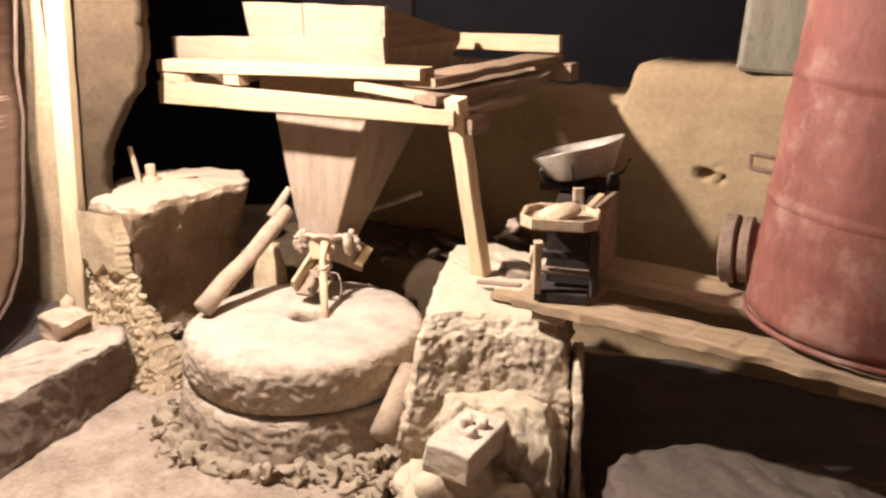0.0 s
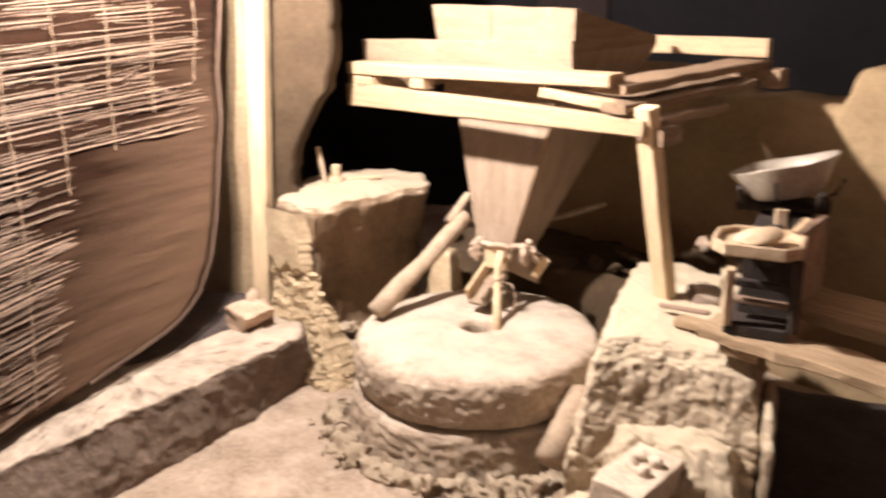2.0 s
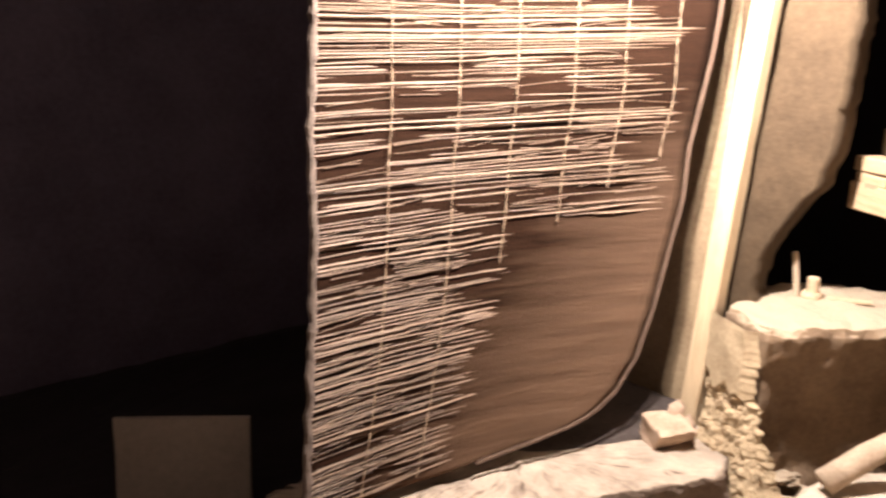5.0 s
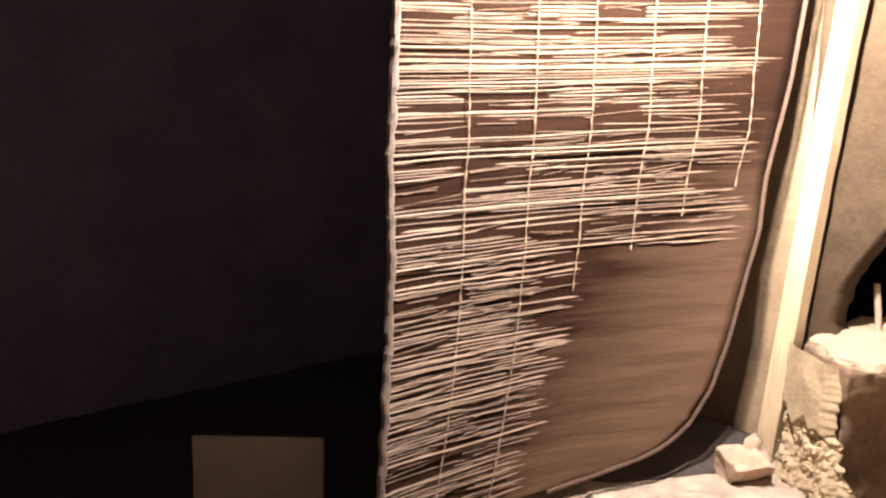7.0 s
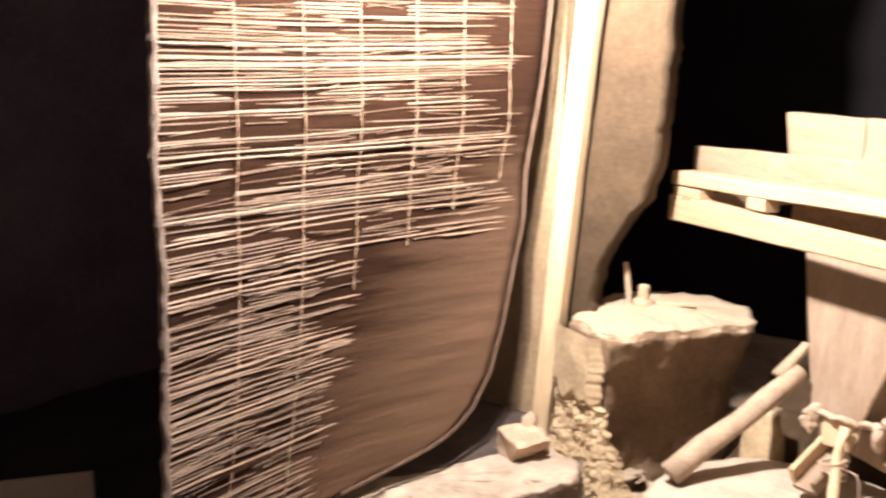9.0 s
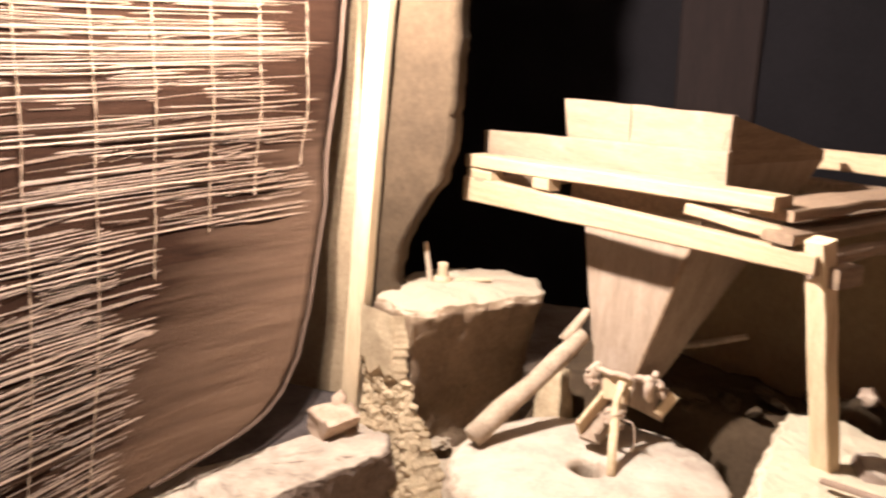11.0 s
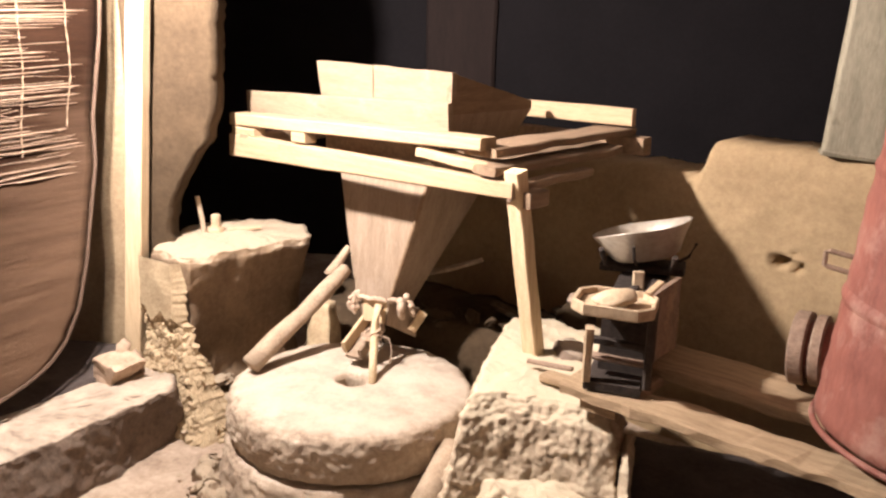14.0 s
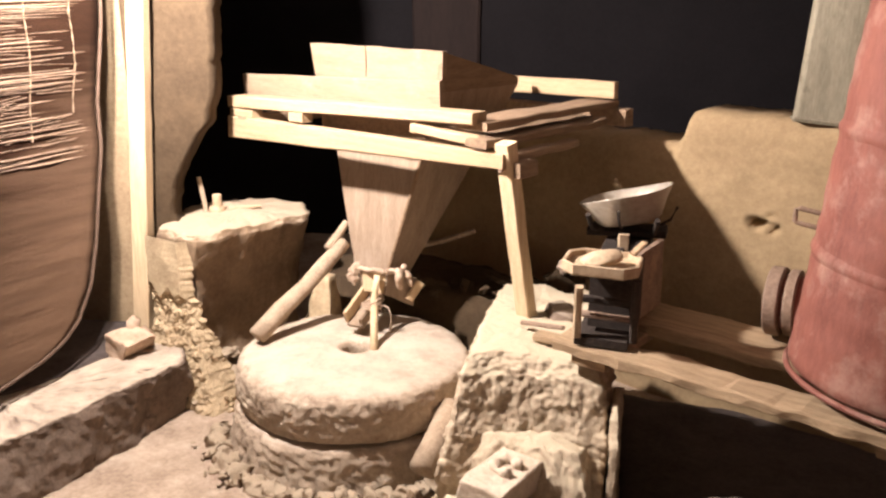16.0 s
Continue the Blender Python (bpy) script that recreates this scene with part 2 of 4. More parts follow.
def craggy(bm, big, small, scale, seed=0.0):
    """Pushes a rough block's sides out and in by packed crumbs of two sizes."""
    bm.normal_update()
    off = Vector((seed, seed * 0.7, seed * 1.3))
    for v in bm.verts:
        p = v.co + off
        side = 1 - 0.9 * max(0.0, v.normal.z)
        v.co += v.normal * side * (big * crumbs(p, scale) + small * crumbs(p, scale * 2.7))
    return bm


def beam(a, b, w, h, up=(0, 0, 1), cuts=8, amp=0.002, seed=0.0, w2=None, h2=None, bevel=0.004):
    """A sawn bar from a to b, w across and h along up, with slightly uneven, eased edges."""
    a, b = Vector(a), Vector(b)
    ax = (b - a).normalized()
    upv = Vector(up)
    side = ax.cross(upv).normalized()
    upv = side.cross(ax).normalized()
    w2, h2 = w2 or w, h2 or h
    bm = bmesh.new()
    rings = []
    for i in range(cuts + 1):
        f = i / cuts
        c, ww, hh = a.lerp(b, f), (w + (w2 - w) * f) / 2, (h + (h2 - h) * f) / 2
        e = min(bevel, ww * 0.6, hh * 0.6)
        ring = []
        for sx, sy in ((-ww + e, -hh), (ww - e, -hh), (ww, -hh + e), (ww, hh - e), (ww - e, hh), (-ww + e, hh), (-ww, hh - e), (-ww, -hh + e)):
            ring.append(bm.verts.new(c + side * sx + upv * sy))
        rings.append(ring)
    for r, s in zip(rings, rings[1:]):
        for k in range(8):
            bm.faces.new((r[k], r[(k + 1) % 8], s[(k + 1) % 8], s[k]))
    bm.faces.new(rings[0])
    bm.faces.new(rings[-1])
    return rough(bm, amp, 9, seed)


def tube(points, radii, sides=10, amp=0.0, seed=0.0, scale=20):
    """A round bar through the points, with a radius for each."""
    bm = bmesh.new()
    pts = [Vector(p) for p in points]
    if not hasattr(radii, "__len__"):
        radii = [radii] * len(pts)
    ref = Vector((0.13, 0.21, 0.97))
    rings = []
    for i, p in enumerate(pts):
        ax = (pts[min(i + 1, len(pts) - 1)] - pts[max(i - 1, 0)]).normalized()
        if abs(ax.dot(ref)) > 0.9:
            ref = Vector((0.97, 0.1, 0.2))
        s = ax.cross(ref).normalized()
        t = ax.cross(s)
        rings.append([bm.verts.new(p + (s * math.cos(k * math.tau / sides) + t * math.sin(k * math.tau / sides)) * radii[i]) for k in range(sides)])
    for r, s in zip(rings, rings[1:]):
        for k in range(sides):
            bm.faces.new((r[k], r[(k + 1) % sides], s[(k + 1) % sides], s[k]))
    bm.faces.new(rings[0])
    bm.faces.new(rings[-1])
    return rough(bm, amp, scale, seed) if amp else bm


def lathe(centre, profile, n=48, axis=None):
    """A turned shape: profile of (radius, height) about centre; axis turns it."""
    bm = bmesh.new()
    turn = Vector((0, 0, 1)).rotation_difference(Vector(axis)).to_matrix() if axis else Matrix.Identity(3)
    rings = [[bm.verts.new(Vector(centre) + turn @ Vector((r * math.cos(k * math.tau / n), r * math.sin(k * math.tau / n), z))) for k in range(n)] for r, z in profile]
    for r, s in zip(rings, rings[1:]):
        for k in range(n):
            bm.faces.new((r[k], r[(k + 1) % n], s[(k + 1) % n], s[k]))
    return bm


def resample(poly, n):
    pts = [Vector((*p[:2], 0)) for p in poly]
    lens = [(pts[(i + 1) % len(pts)] - p).length for i, p in enumerate(pts)]
    total, out = sum(lens), []
    for k in range(n):
        d, i = total * k / n, 0
        while d > lens[i]:
            d, i = d - lens[i], i + 1
        out.append(pts[i].lerp(pts[(i + 1) % len(pts)], d / lens[i]))
    return out


def block(levels, n=80, steps=5, top=6, dome=0.01, amp=0.012, scale=8, seed=0.0):
    """A rough lump of masonry: outlines (z, polygon) from the ground up, joined, capped and roughened."""
    bm = bmesh.new()
    rings = []
    outlines = [(z, resample(p, n)) for z, p in levels]
    for (z0, p0), (z1, p1) in zip(outlines, outlines[1:]):
        for s in range(steps):
            f = s / steps
            rings.append([bm.verts.new((*a.lerp(b, f).xy, z0 + (z1 - z0) * f)) for a, b in zip(p0, p1)])
    z, p = outlines[-1]
    mid = sum(p, Vector()) / n
    for s in range(top):
        f = s / top
        rings.append([bm.verts.new((*a.lerp(mid, f).xy, z + dome * math.sin(f * 1.57))) for a in p])
    for r, s in zip(rings, rings[1:]):
        for k in range(n):
            bm.faces.new((r[k], r[(k + 1) % n], s[(k + 1) % n], s[k]))
    bm.faces.new(rings[-1])
    return rough(bm, amp, scale, seed, 4)


def lump(bm, at, size, seed, flat=0.75, sub=2, amp=0.35):
    """Adds one uneven clod or stone to bm."""
    made = bmesh.ops.create_icosphere(bm, subdivisions=sub, radius=1.0)["verts"]
    rnd = random.Random(seed)
    turn = Euler([rnd.uniform(0, 6.28) for _ in range(3)]).to_matrix()
    stretch = Vector((rnd.uniform(0.7, 1.5), rnd.uniform(0.5, 1.1), rnd.uniform(0.35, 0.9)))
    off = Vector((rnd.uniform(0, 50), rnd.uniform(0, 50), rnd.uniform(0, 50)))
    for v in made:
        p = v.co * (1 + amp * noise.noise(v.co * 1.3 + off) + amp * 0.5 * noise.noise(v.co * 3 + off))
        p = turn @ Vector((p.x * stretch.x, p.y * stretch.y, p.z * stretch.z))
        v.co = Vector(at) + Vector((p.x, p.y, p.z * flat)) * size


def clods(spots, seed, sub=1):
    """One mesh of many clods from (x, y, z, size)."""
    bm_all = bmesh.new()
    verts, faces = [], []
    for i, (x, y, z, size) in enumerate(spots):
        bm = bmesh.new()
        lump(bm, (x, y, z), size, seed * 1000 + i, sub=sub, amp=0.6)
        base = len(verts)
        bm.verts.ensure_lookup_table()
        verts += [v.co.copy() for v in bm.verts]
        faces += [[v.index + base for v in f.verts] for f in bm.faces]
        bm.free()
    made = [bm_all.verts.new(v) for v in verts]
    for f in faces:
        bm_all.faces.new([made[k] for k in f])
    return bm_all


def slab(x0, y0, z0, x1, y1, z1):
    bm = bmesh.new()
    bmesh.ops.create_cube(bm, size=1.0)
    for v in bm.verts:
        v.co = Vector(((x0 + x1) / 2 + v.co.x * (x1 - x0), (y0 + y1) / 2 + v.co.y * (y1 - y0), (z0 + z1) / 2 + v.co.z * (z1 - z0)))
    return bm


# ---- the setting ----
def build_floor():
    bm = bmesh.new()
    nx, ny = 170, 190
    grid = []
    for j in range(ny + 1):
        row = []
        for i in range(nx + 1):
            x, y = -3.4 + 6.0 * i / nx, -1.6 + 7.0 * j / ny
            p = Vector((x, y, 0))
            z = 0.012 * noise.noise(p * 2.2) + 0.008 * noise.noise(p * 7) + 0.004 * noise.noise(p * 19)
            row.append(bm.verts.new((x, y, z)))
        grid.append(row)
    for j in range(ny):
        for i in range(nx):
            bm.faces.new((grid[j][i], grid[j][i + 1], grid[j + 1][i + 1], grid[j + 1][i]))
    return solo("floor", bm, M_EARTH, "trodden bare earth floor, dusty and uneven", "floor", kind="structure", smooth=True)


build_floor()
# East and south walls and ceiling are unseen, added to close the room.
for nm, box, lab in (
    ("wall_west", (-3.5, -1.7, -0.05, -3.3, 5.3, 2.6), "dark bluish wall, the unlit space beyond put into its colour"),
    ("wall_east", (2.4, -1.7, -0.05, 2.6, 5.3, 2.6), "unseen mud wall added to bounce lamplight"),
    ("wall_north", (-3.3, 5.1, -0.05, 2.4, 5.3, 2.6), "near-black back wall, darkness put into the colour"),
    ("wall_south", (-3.3, -1.7, -0.05, 2.4, -1.5, 2.6), "unseen mud wall added to bounce lamplight"),
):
    solo(nm, slab(*box), {"wall_north": M_NEAR_BLACK, "wall_west": M_DIM}.get(nm, M_BOUNCE), lab, "wall", kind="structure")
solo("ceiling", slab(-3.5, -1.7, 2.6, 2.6, 5.3, 2.7), M_BOUNCE, "unseen mud ceiling added to bounce lamplight", "ceiling", kind="structure")
solo("timber_column", beam((-0.48, 5.085, 0), (-0.48, 5.085, 2.6), 0.40, 0.05, (0, 1, 0), amp=0.006, bevel=0.015), M_DARK_WOOD, "very dark timber column before the back wall", "column", kind="structure")

# the half-height mud wall behind the scale; it runs along ALONG, its face ACROSS from the origin
ALONG, ACROSS = Vector((0.86, -0.51, 0)), Vector((0.51, 0.86, 0))


def partition_top(s):
    if s < -1.035:
        return 0.99 + 0.010 * noise.noise(Vector((s * 9, 0, 0))) + 0.006 * noise.noise(Vector((s * 40, 0, 3)))
    if s < -0.99:
        f = (s + 1.035) / 0.045
        return 1.0 + 0.105 * (f * f * (3 - 2 * f)) + 0.008 * noise.noise(Vector((s * 60, 2, 0)))
    return 1.112 + 0.010 * noise.noise(Vector((s * 9, 4, 0))) + 0.004 * noise.noise(Vector((s * 45, 4, 0))) - 0.012 * max(0, s + 0.8)


def build_partition():
    bm = bmesh.new()
    ns, nz = 260, 90
    sheets = []
    for depth in (0.0, 0.26):
        sheet = []
        for i in range(ns + 1):
            s = -2.6 + 3.7 * i / ns
            top = partition_top(s)
            col = []
            for k in range(nz + 1):
                z = top * k / nz
                p = Vector((s, z, depth))
                d = 3.0 + depth + 0.014 * noise.noise(p * 2.5) + 0.006 * noise.noise(p * 9) + 0.003 * noise.noise(p * 30)
                if depth == 0.0:
                    d += 0.03 * max(0, (k / nz - 0.93) / 0.07) ** 2
                    for hs, hz, rx, rz, deep in ((-0.728, 0.757, 0.036, 0.021, 0.07), (-0.672, 0.742, 0.02, 0.017, 0.05), (-0.69, 0.79, 0.014, 0.008, 0.02)):
                        q = ((s - hs) / rx) ** 2 + ((z - hz) / rz) ** 2 + 0.5 * noise.noise(p * 35)
                        if q < 1:
                            d += deep * min(1, (1 - q) * 2.5)
                        elif q < 6:
                            d -= 0.004 * (6 - q) / 5 * (0.6 + noise.noise(p * 50))
                col.append(bm.verts.new(ALONG * s + ACROSS * d + Vector((0, 0, z - 0.02))))
            sheet.append(col)
        sheets.append(sheet)
    front, back = sheets
    for sh in sheets:
        for a, b in zip(sh, sh[1:]):
            for k in range(nz):
                bm.faces.new((a[k], b[k], b[k + 1], a[k + 1]))
    for i in range(ns):
        bm.faces.new((front[i][nz], front[i + 1][nz], back[i + 1][nz], back[i][nz]))
    for i in (0, ns):
        for k in range(nz):
            bm.faces.new((front[i][k], front[i][k + 1], back[i][k + 1], back[i][k]))
    return solo("wall_partition", bm, M_YELLOW, "half-height ochre mud wall with a broken hole and stepped top", "wall", kind="structure", smooth=True)


build_partition()


def build_jamb():
    """The broken mud jamb behind the post."""
    edge = ((0.0, -1.14), (0.45, -1.18), (0.62, -1.195), (0.72, -1.20), (0.78, -1.185), (0.86, -1.15), (0.95, -1.10), (1.0, -1.06), (1.03, -1.045), (1.07, -1.04), (1.12, -1.02), (1.3, -1.01), (1.6, -1.0), (2.1, -1.0), (2.6, -1.0))
    bm = bmesh.new()
    nz, nx = 130, 26
    sheets = []
    for depth in (0.0, 0.1):
        sheet = []
        for k in range(nz + 1):
            z = 2.6 * k / nz
            for (z0, x0), (z1, x1) in zip(edge, edge[1:]):
                if z0 <= z <= z1 + 1e-6:
                    right = x0 + (x1 - x0) * (z - z0) / (z1 - z0)
                    break
            right += 0.010 * noise.noise(Vector((0, z * 14, 3))) + 0.009 * noise.noise(Vector((0, z * 40, 3))) + 0.005 * noise.noise(Vector((0, z * 110, 3)))
            row = []
            for i in range(nx + 1):
                x = -1.315 + (right + 1.315) * i / nx
                p = Vector((x, depth, z))
                y = 2.93 + 0.15 * (x + 1.25) + depth + 0.012 * noise.noise(p * 4) + 0.005 * noise.noise(p * 13)
                row.append(bm.verts.new((x, y, z)))
            sheet.append(row)
        sheets.append(sheet)
    for sh in sheets:
        for a, b in zip(sh, sh[1:]):
            for i in range(nx):
                bm.faces.new((a[i], a[i + 1], b[i + 1], b[i]))
    for k in range(nz):
        for i in (0, nx):
            bm.faces.new((sheets[0][k][i], sheets[0][k + 1][i], sheets[1][k + 1][i], sheets[1][k][i]))
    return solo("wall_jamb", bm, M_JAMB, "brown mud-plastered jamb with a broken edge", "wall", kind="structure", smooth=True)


build_jamb()
solo("wall_recess", slab(-2.3, 3.06, 0, -1.318, 3.2, 2.6), M_MUD, "brown mud wall in shade behind the reed screen", "wall", kind="structure")
solo("wooden_post", beam((-1.322, 2.87, 0.12), (-1.128, 2.87, 2.6), 0.062, 0.06, (0, 1, 0), cuts=30, amp=0.003), M_POST, "pale timber post beside the mud jamb", "post")


def build_kerb():
    edge = ((-1.045, 2.66), (-1.075, 2.60), (-1.15, 2.41), (-1.235, 2.22), (-1.36, 1.91), (-1.53, 1.5), (-1.72, 1.48), (-1.78, 1.7), (-1.75, 2.95), (-1.2, 2.95))
    foot = ((-1.06, 2.72), (-1.10, 2.66), (-1.15, 2.44), (-1.205, 2.25), (-1.31, 1.95), (-1.47, 1.5), (-1.72, 1.46), (-1.79, 1.7), (-1.75, 2.95), (-1.2, 2.95))
    return solo("kerb", craggy(block(((-0.03, foot), (0.06, foot), (0.195, edge), (0.21, [(x * 0.99 - 0.015, y) for x, y in edge])), n=460, steps=12, top=22, dome=0.006, amp=0.012, scale=10, seed=4), 0.006, 0.006, 18, 7), M_KERB, "low worn cement kerb, lit top and shaded face painted in", "kerb", smooth=True)


build_kerb()
# Dark sheet over the kerb's back, the reed screen's shadow in its colour.
solo("recess_shade", block(((0.14, ((-1.62, 2.05), (-1.47, 2.36), (-1.36, 2.56), (-1.33, 2.70), (-1.345, 2.85), (-1.35, 2.97), (-1.74, 2.95), (-1.78, 2.1))), (0.222, ((-1.62, 2.05), (-1.47, 2.36), (-1.365, 2.57), (-1.34, 2.70), (-1.35, 2.85), (-1.355, 2.97), (-1.74, 2.95), (-1.78, 2.1)))), n=120, top=10, dome=0.012, amp=0.006, scale=9, seed=6), M_SHADE_EARTH, "dark earth sheet behind the kerb, shade put into its colour", "floor", kind="structure", smooth=True)
# Dark sheet holding the shelf's shade in its colour.
solo("shelf_shade", block(((-0.03, ((0.45, 2.12), (1.2, 2.0), (2.38, 1.7), (2.38, 2.75), (0.46, 3.05))), (0.03, ((0.47, 2.14), (1.2, 2.02), (2.38, 1.72), (2.38, 2.73), (0.48, 3.03)))), n=160, top=12, dome=0.01, amp=0.012, scale=6, seed=8), M_SHADE_EARTH, "dark earth sheet under the plank shelf, shade put into its colour", "floor", kind="structure", smooth=True)


# Sheet added over the far floor; its near-black colour holds the darkness.
solo("darkness_beyond", block(((-0.03, ((-3.29, -1.2), (-1.80, -1.2), (-1.74, 0.6), (-1.74, 1.45), (-1.8, 2.9), (-3.29, 2.9))), (0.022, ((-3.29, -1.2), (-1.82, -1.2), (-1.76, 0.6), (-1.76, 1.45), (-1.82, 2.9), (-3.29, 2.9)))), n=160, top=14, dome=0.004, amp=0.010, scale=5, seed=12), M_NEAR_BLACK, "near-black floor sheet, darkness beyond the screen put into its colour", "floor", kind="structure", smooth=True)


# ---- the mud pillar with its spindle pegs ----
def build_pillar():
    top = ((-1.215, 2.845), (-1.11, 2.79), (-1.03, 2.75), (-0.975, 2.82), (-0.88, 2.95), (-0.735, 3.16), (-0.80, 3.30), (-1.0, 3.40), (-1.24, 3.2))
    mid = ((-1.225, 2.865), (-1.12, 2.82), (-1.06, 2.80), (-1.02, 2.88), (-0.95, 3.0), (-0.84, 3.18), (-0.82, 3.27), (-1.0, 3.40), (-1.26, 3.2))
    low = ((-1.26, 2.87), (-1.15, 2.84), (-1.06, 2.85), (-1.04, 2.95), (-0.96, 3.07), (-0.86, 3.19), (-0.84, 3.27), (-1.0, 3.40), (-1.3, 3.2))
    base = ((-1.28, 2.87), (-1.16, 2.84), (-1.06, 2.85), (-1.03, 2.95), (-0.95, 3.08), (-0.86, 3.2), (-0.84, 3.27), (-1.0, 3.40), (-1.35, 3.2))
    bm = block(((-0.03, base), (0.16, low), (0.40, mid), (0.622, top), (0.645, [(x * 0.985 - 0.016, y + 0.012) for x, y in top])), n=260, steps=14, top=18, dome=0.012, amp=0.012, scale=9, seed=2)
    ob = solo("mud_pillar", bm, M_PILLAR, "squat mud-plastered pillar with crumbling front", "pillar", smooth=True)
    return ob


build_pillar()
rnd = random.Random(5)
spots = []
for _ in range(25):
    f, z = rnd.random(), rnd.random() ** 1.3 * 0.42
    flare = 0.085 * (1 - z / 0.44) ** 1.5
    x = -1.265 + 0.27 * f + rnd.uniform(-0.02, 0.02)
    y = 2.822 - 0.085 * f - flare + rnd.uniform(-0.008, 0.012) + (0.03 if f > 0.9 else 0)
    spots.append((x, y, z + 0.01, rnd.choice((0.004, 0.005, 0.006, 0.008, 0.010))))
for _ in range(150):
    u = rnd.random()
    spots.append((-1.08 + 0.2 * u + rnd.uniform(-0.03, 0.03), 2.70 + 0.24 * rnd.random(), rnd.uniform(0.0, 0.07) * (1 - 0.5 * u), rnd.uniform(0.006, 0.022)))
solo("pillar_rubble", clods(spots, 11), M_RUBBLE, "crumbled mud and straw heaped against the pillar", "rubble", kind="stuff")



for at, size, seed in (((-1.0, 2.80, 0.045), 0.055, 2), ((-0.955, 2.87, 0.075), 0.05, 3), ((-1.045, 2.73, 0.03), 0.045, 4), ((-1.01, 2.93, 0.13), 0.05, 5), ((-0.94, 2.78, 0.02), 0.04, 6), ((-1.03, 2.86, 0.11), 0.04, 7), ((-0.93, 2.95, 0.09), 0.045, 8)):
    bmc = bmesh.new()
    lump(bmc, at, size, 300 + seed, flat=0.5, sub=3, amp=0.75)
    solo("mud_clod", bmc, M_PILLAR, "broken chunk of dry mud by the pillar's foot", "clod", group="mud clods")


def build_crust():
    """The crumbling front of the pillar: a smooth pale upper patch over rough loose mud."""
    bm = bmesh.new()
    nf, nz = 150, 230
    rows = []
    for k in range(nz + 1):
        z = -0.01 + 0.635 * k / nz
        row = []
        for i in range(nf + 1):
            f = i / nf
            wide = 0.215 + 0.19 * max(0, 1 - z / 0.42) ** 1.3 + (0.018 * noise.noise(Vector((2, z * 22, 4))) + 0.012 * noise.noise(Vector((2, z * 60, 4)))) * f ** 4
            flare = 0.10 * max(0, 1 - z / 0.44) ** 1.5
            x = -1.262 - 0.02 * max(0, 1 - z / 0.3) + wide * f
            y = 2.838 - 0.10 * f - flare + (0.05 + 0.12 * max(0, 1 - z / 0.3)) * max(0, f - 0.78) / 0.22 + 0.03 * max(0, 0.06 - f) / 0.06
            loose = max(0.0, min(1.0, (0.42 + 0.05 * noise.noise(Vector((f * 5, 1, 0))) - z) / 0.03))
            p = Vector((x, y, z))
            d = 0.006 * noise.noise(p * 12) + (1 - loose) * (0.010 + 0.0004 * noise.noise(Vector((x * 8, y * 8, z * 110))))
            d += loose * (0.010 * noise.noise(p * 14) + 0.017 * crumbs(p, 34) + 0.009 * crumbs(p + Vector((3, 1, 0)), 85) - 0.008)
            row.append(bm.verts.new((x - 0.3 * d, y - d, z + loose * 0.006 * noise.noise(p * 60 + Vector((9, 0, 0))))))
        rows.append(row)
    for a, b in zip(rows, rows[1:]):
        for i in range(nf):
            bm.faces.new((a[i], a[i + 1], b[i + 1], b[i]))
    # Paler than the pillar: the lit front is put into the crust's colour.
    return solo("mud_crust", bm, M_RUBBLE, "crumbling mud crust, paler to paint the pillar's lit front", "mud crust", smooth=True)


build_crust()
tool = thing("spindle_peg", (-1.08, 3.12, 0.65), "short iron spindle peg in a collar on the pillar", "peg")
part("collar", lathe((-1.085, 3.10, 0.645), ((0.0, 0.028), (0.03, 0.028), (0.033, 0.02), (0.034, -0.03)), 20), M_PLATE, tool)
part("pin", lathe((-1.085, 3.10, 0.645), ((0.0, 0.075), (0.016, 0.075), (0.018, 0.07), (0.018, 0.02)), 16), M_PLATE, tool)
solo("wooden_peg", tube(((-1.125, 3.09, 0.62), (-1.135, 3.09, 0.70), (-1.148, 3.085, 0.79)), (0.010, 0.0095, 0.009), 8, 0.001), M_POLE, "thin wooden peg stuck upright in the pillar", "peg")
solo("iron_key", beam((-1.04, 3.11, 0.664), (-0.93, 3.16, 0.667), 0.022, 0.014, seed=3), M_PLATE, "flat iron bar lying on the pillar top", "iron bar")


# ---- brick on the kerb ----
def build_brick(name, centre, size, yaw, tilt, material, label, seed, undercut=0.0):
    bm = bmesh.new()
    bmesh.ops.create_cube(bm, size=1.0)
    bmesh.ops.scale(bm, vec=size, verts=bm.verts)
    bmesh.ops.bevel(bm, geom=bm.edges[:] + bm.verts[:], offset=0.006, segments=2, affect="EDGES", profile=0.5)
    bmesh.ops.subdivide_edges(bm, edges=[e for e in bm.edges if e.calc_length() > 0.03], cuts=4, use_grid_fill=True)
    for v in bm.verts:
        if undercut and v.co.x > 0.3 * size[0]:
            v.co.x -= undercut * (0.5 - v.co.z / size[2]) + 0.012 * noise.noise(v.co * 25)
    rough(bm, 0.011 if undercut else 0.005, 16, seed)
    bm.transform(Matrix.Translation(centre) @ Euler((tilt[0], tilt[1], yaw)).to_matrix().to_4x4())
    return solo(name, bm, material, label, "brick", group="loose bricks")


build_brick("brick", (-1.27, 2.69, 0.249), (0.14, 0.125, 0.078), -0.44, (0.03, 0.06), M_BRICK, "broken brick lying on the kerb by the post", 1, 0.055)
solo("clod", clods(((-1.295, 2.755, 0.292, 0.036), (-1.27, 2.775, 0.25, 0.045)), 3, 2), M_BRICK, "rounded clod leaning on the brick", "clod", smooth=True)


# ---- the millstones ----
CX, CY = -0.43, 2.665


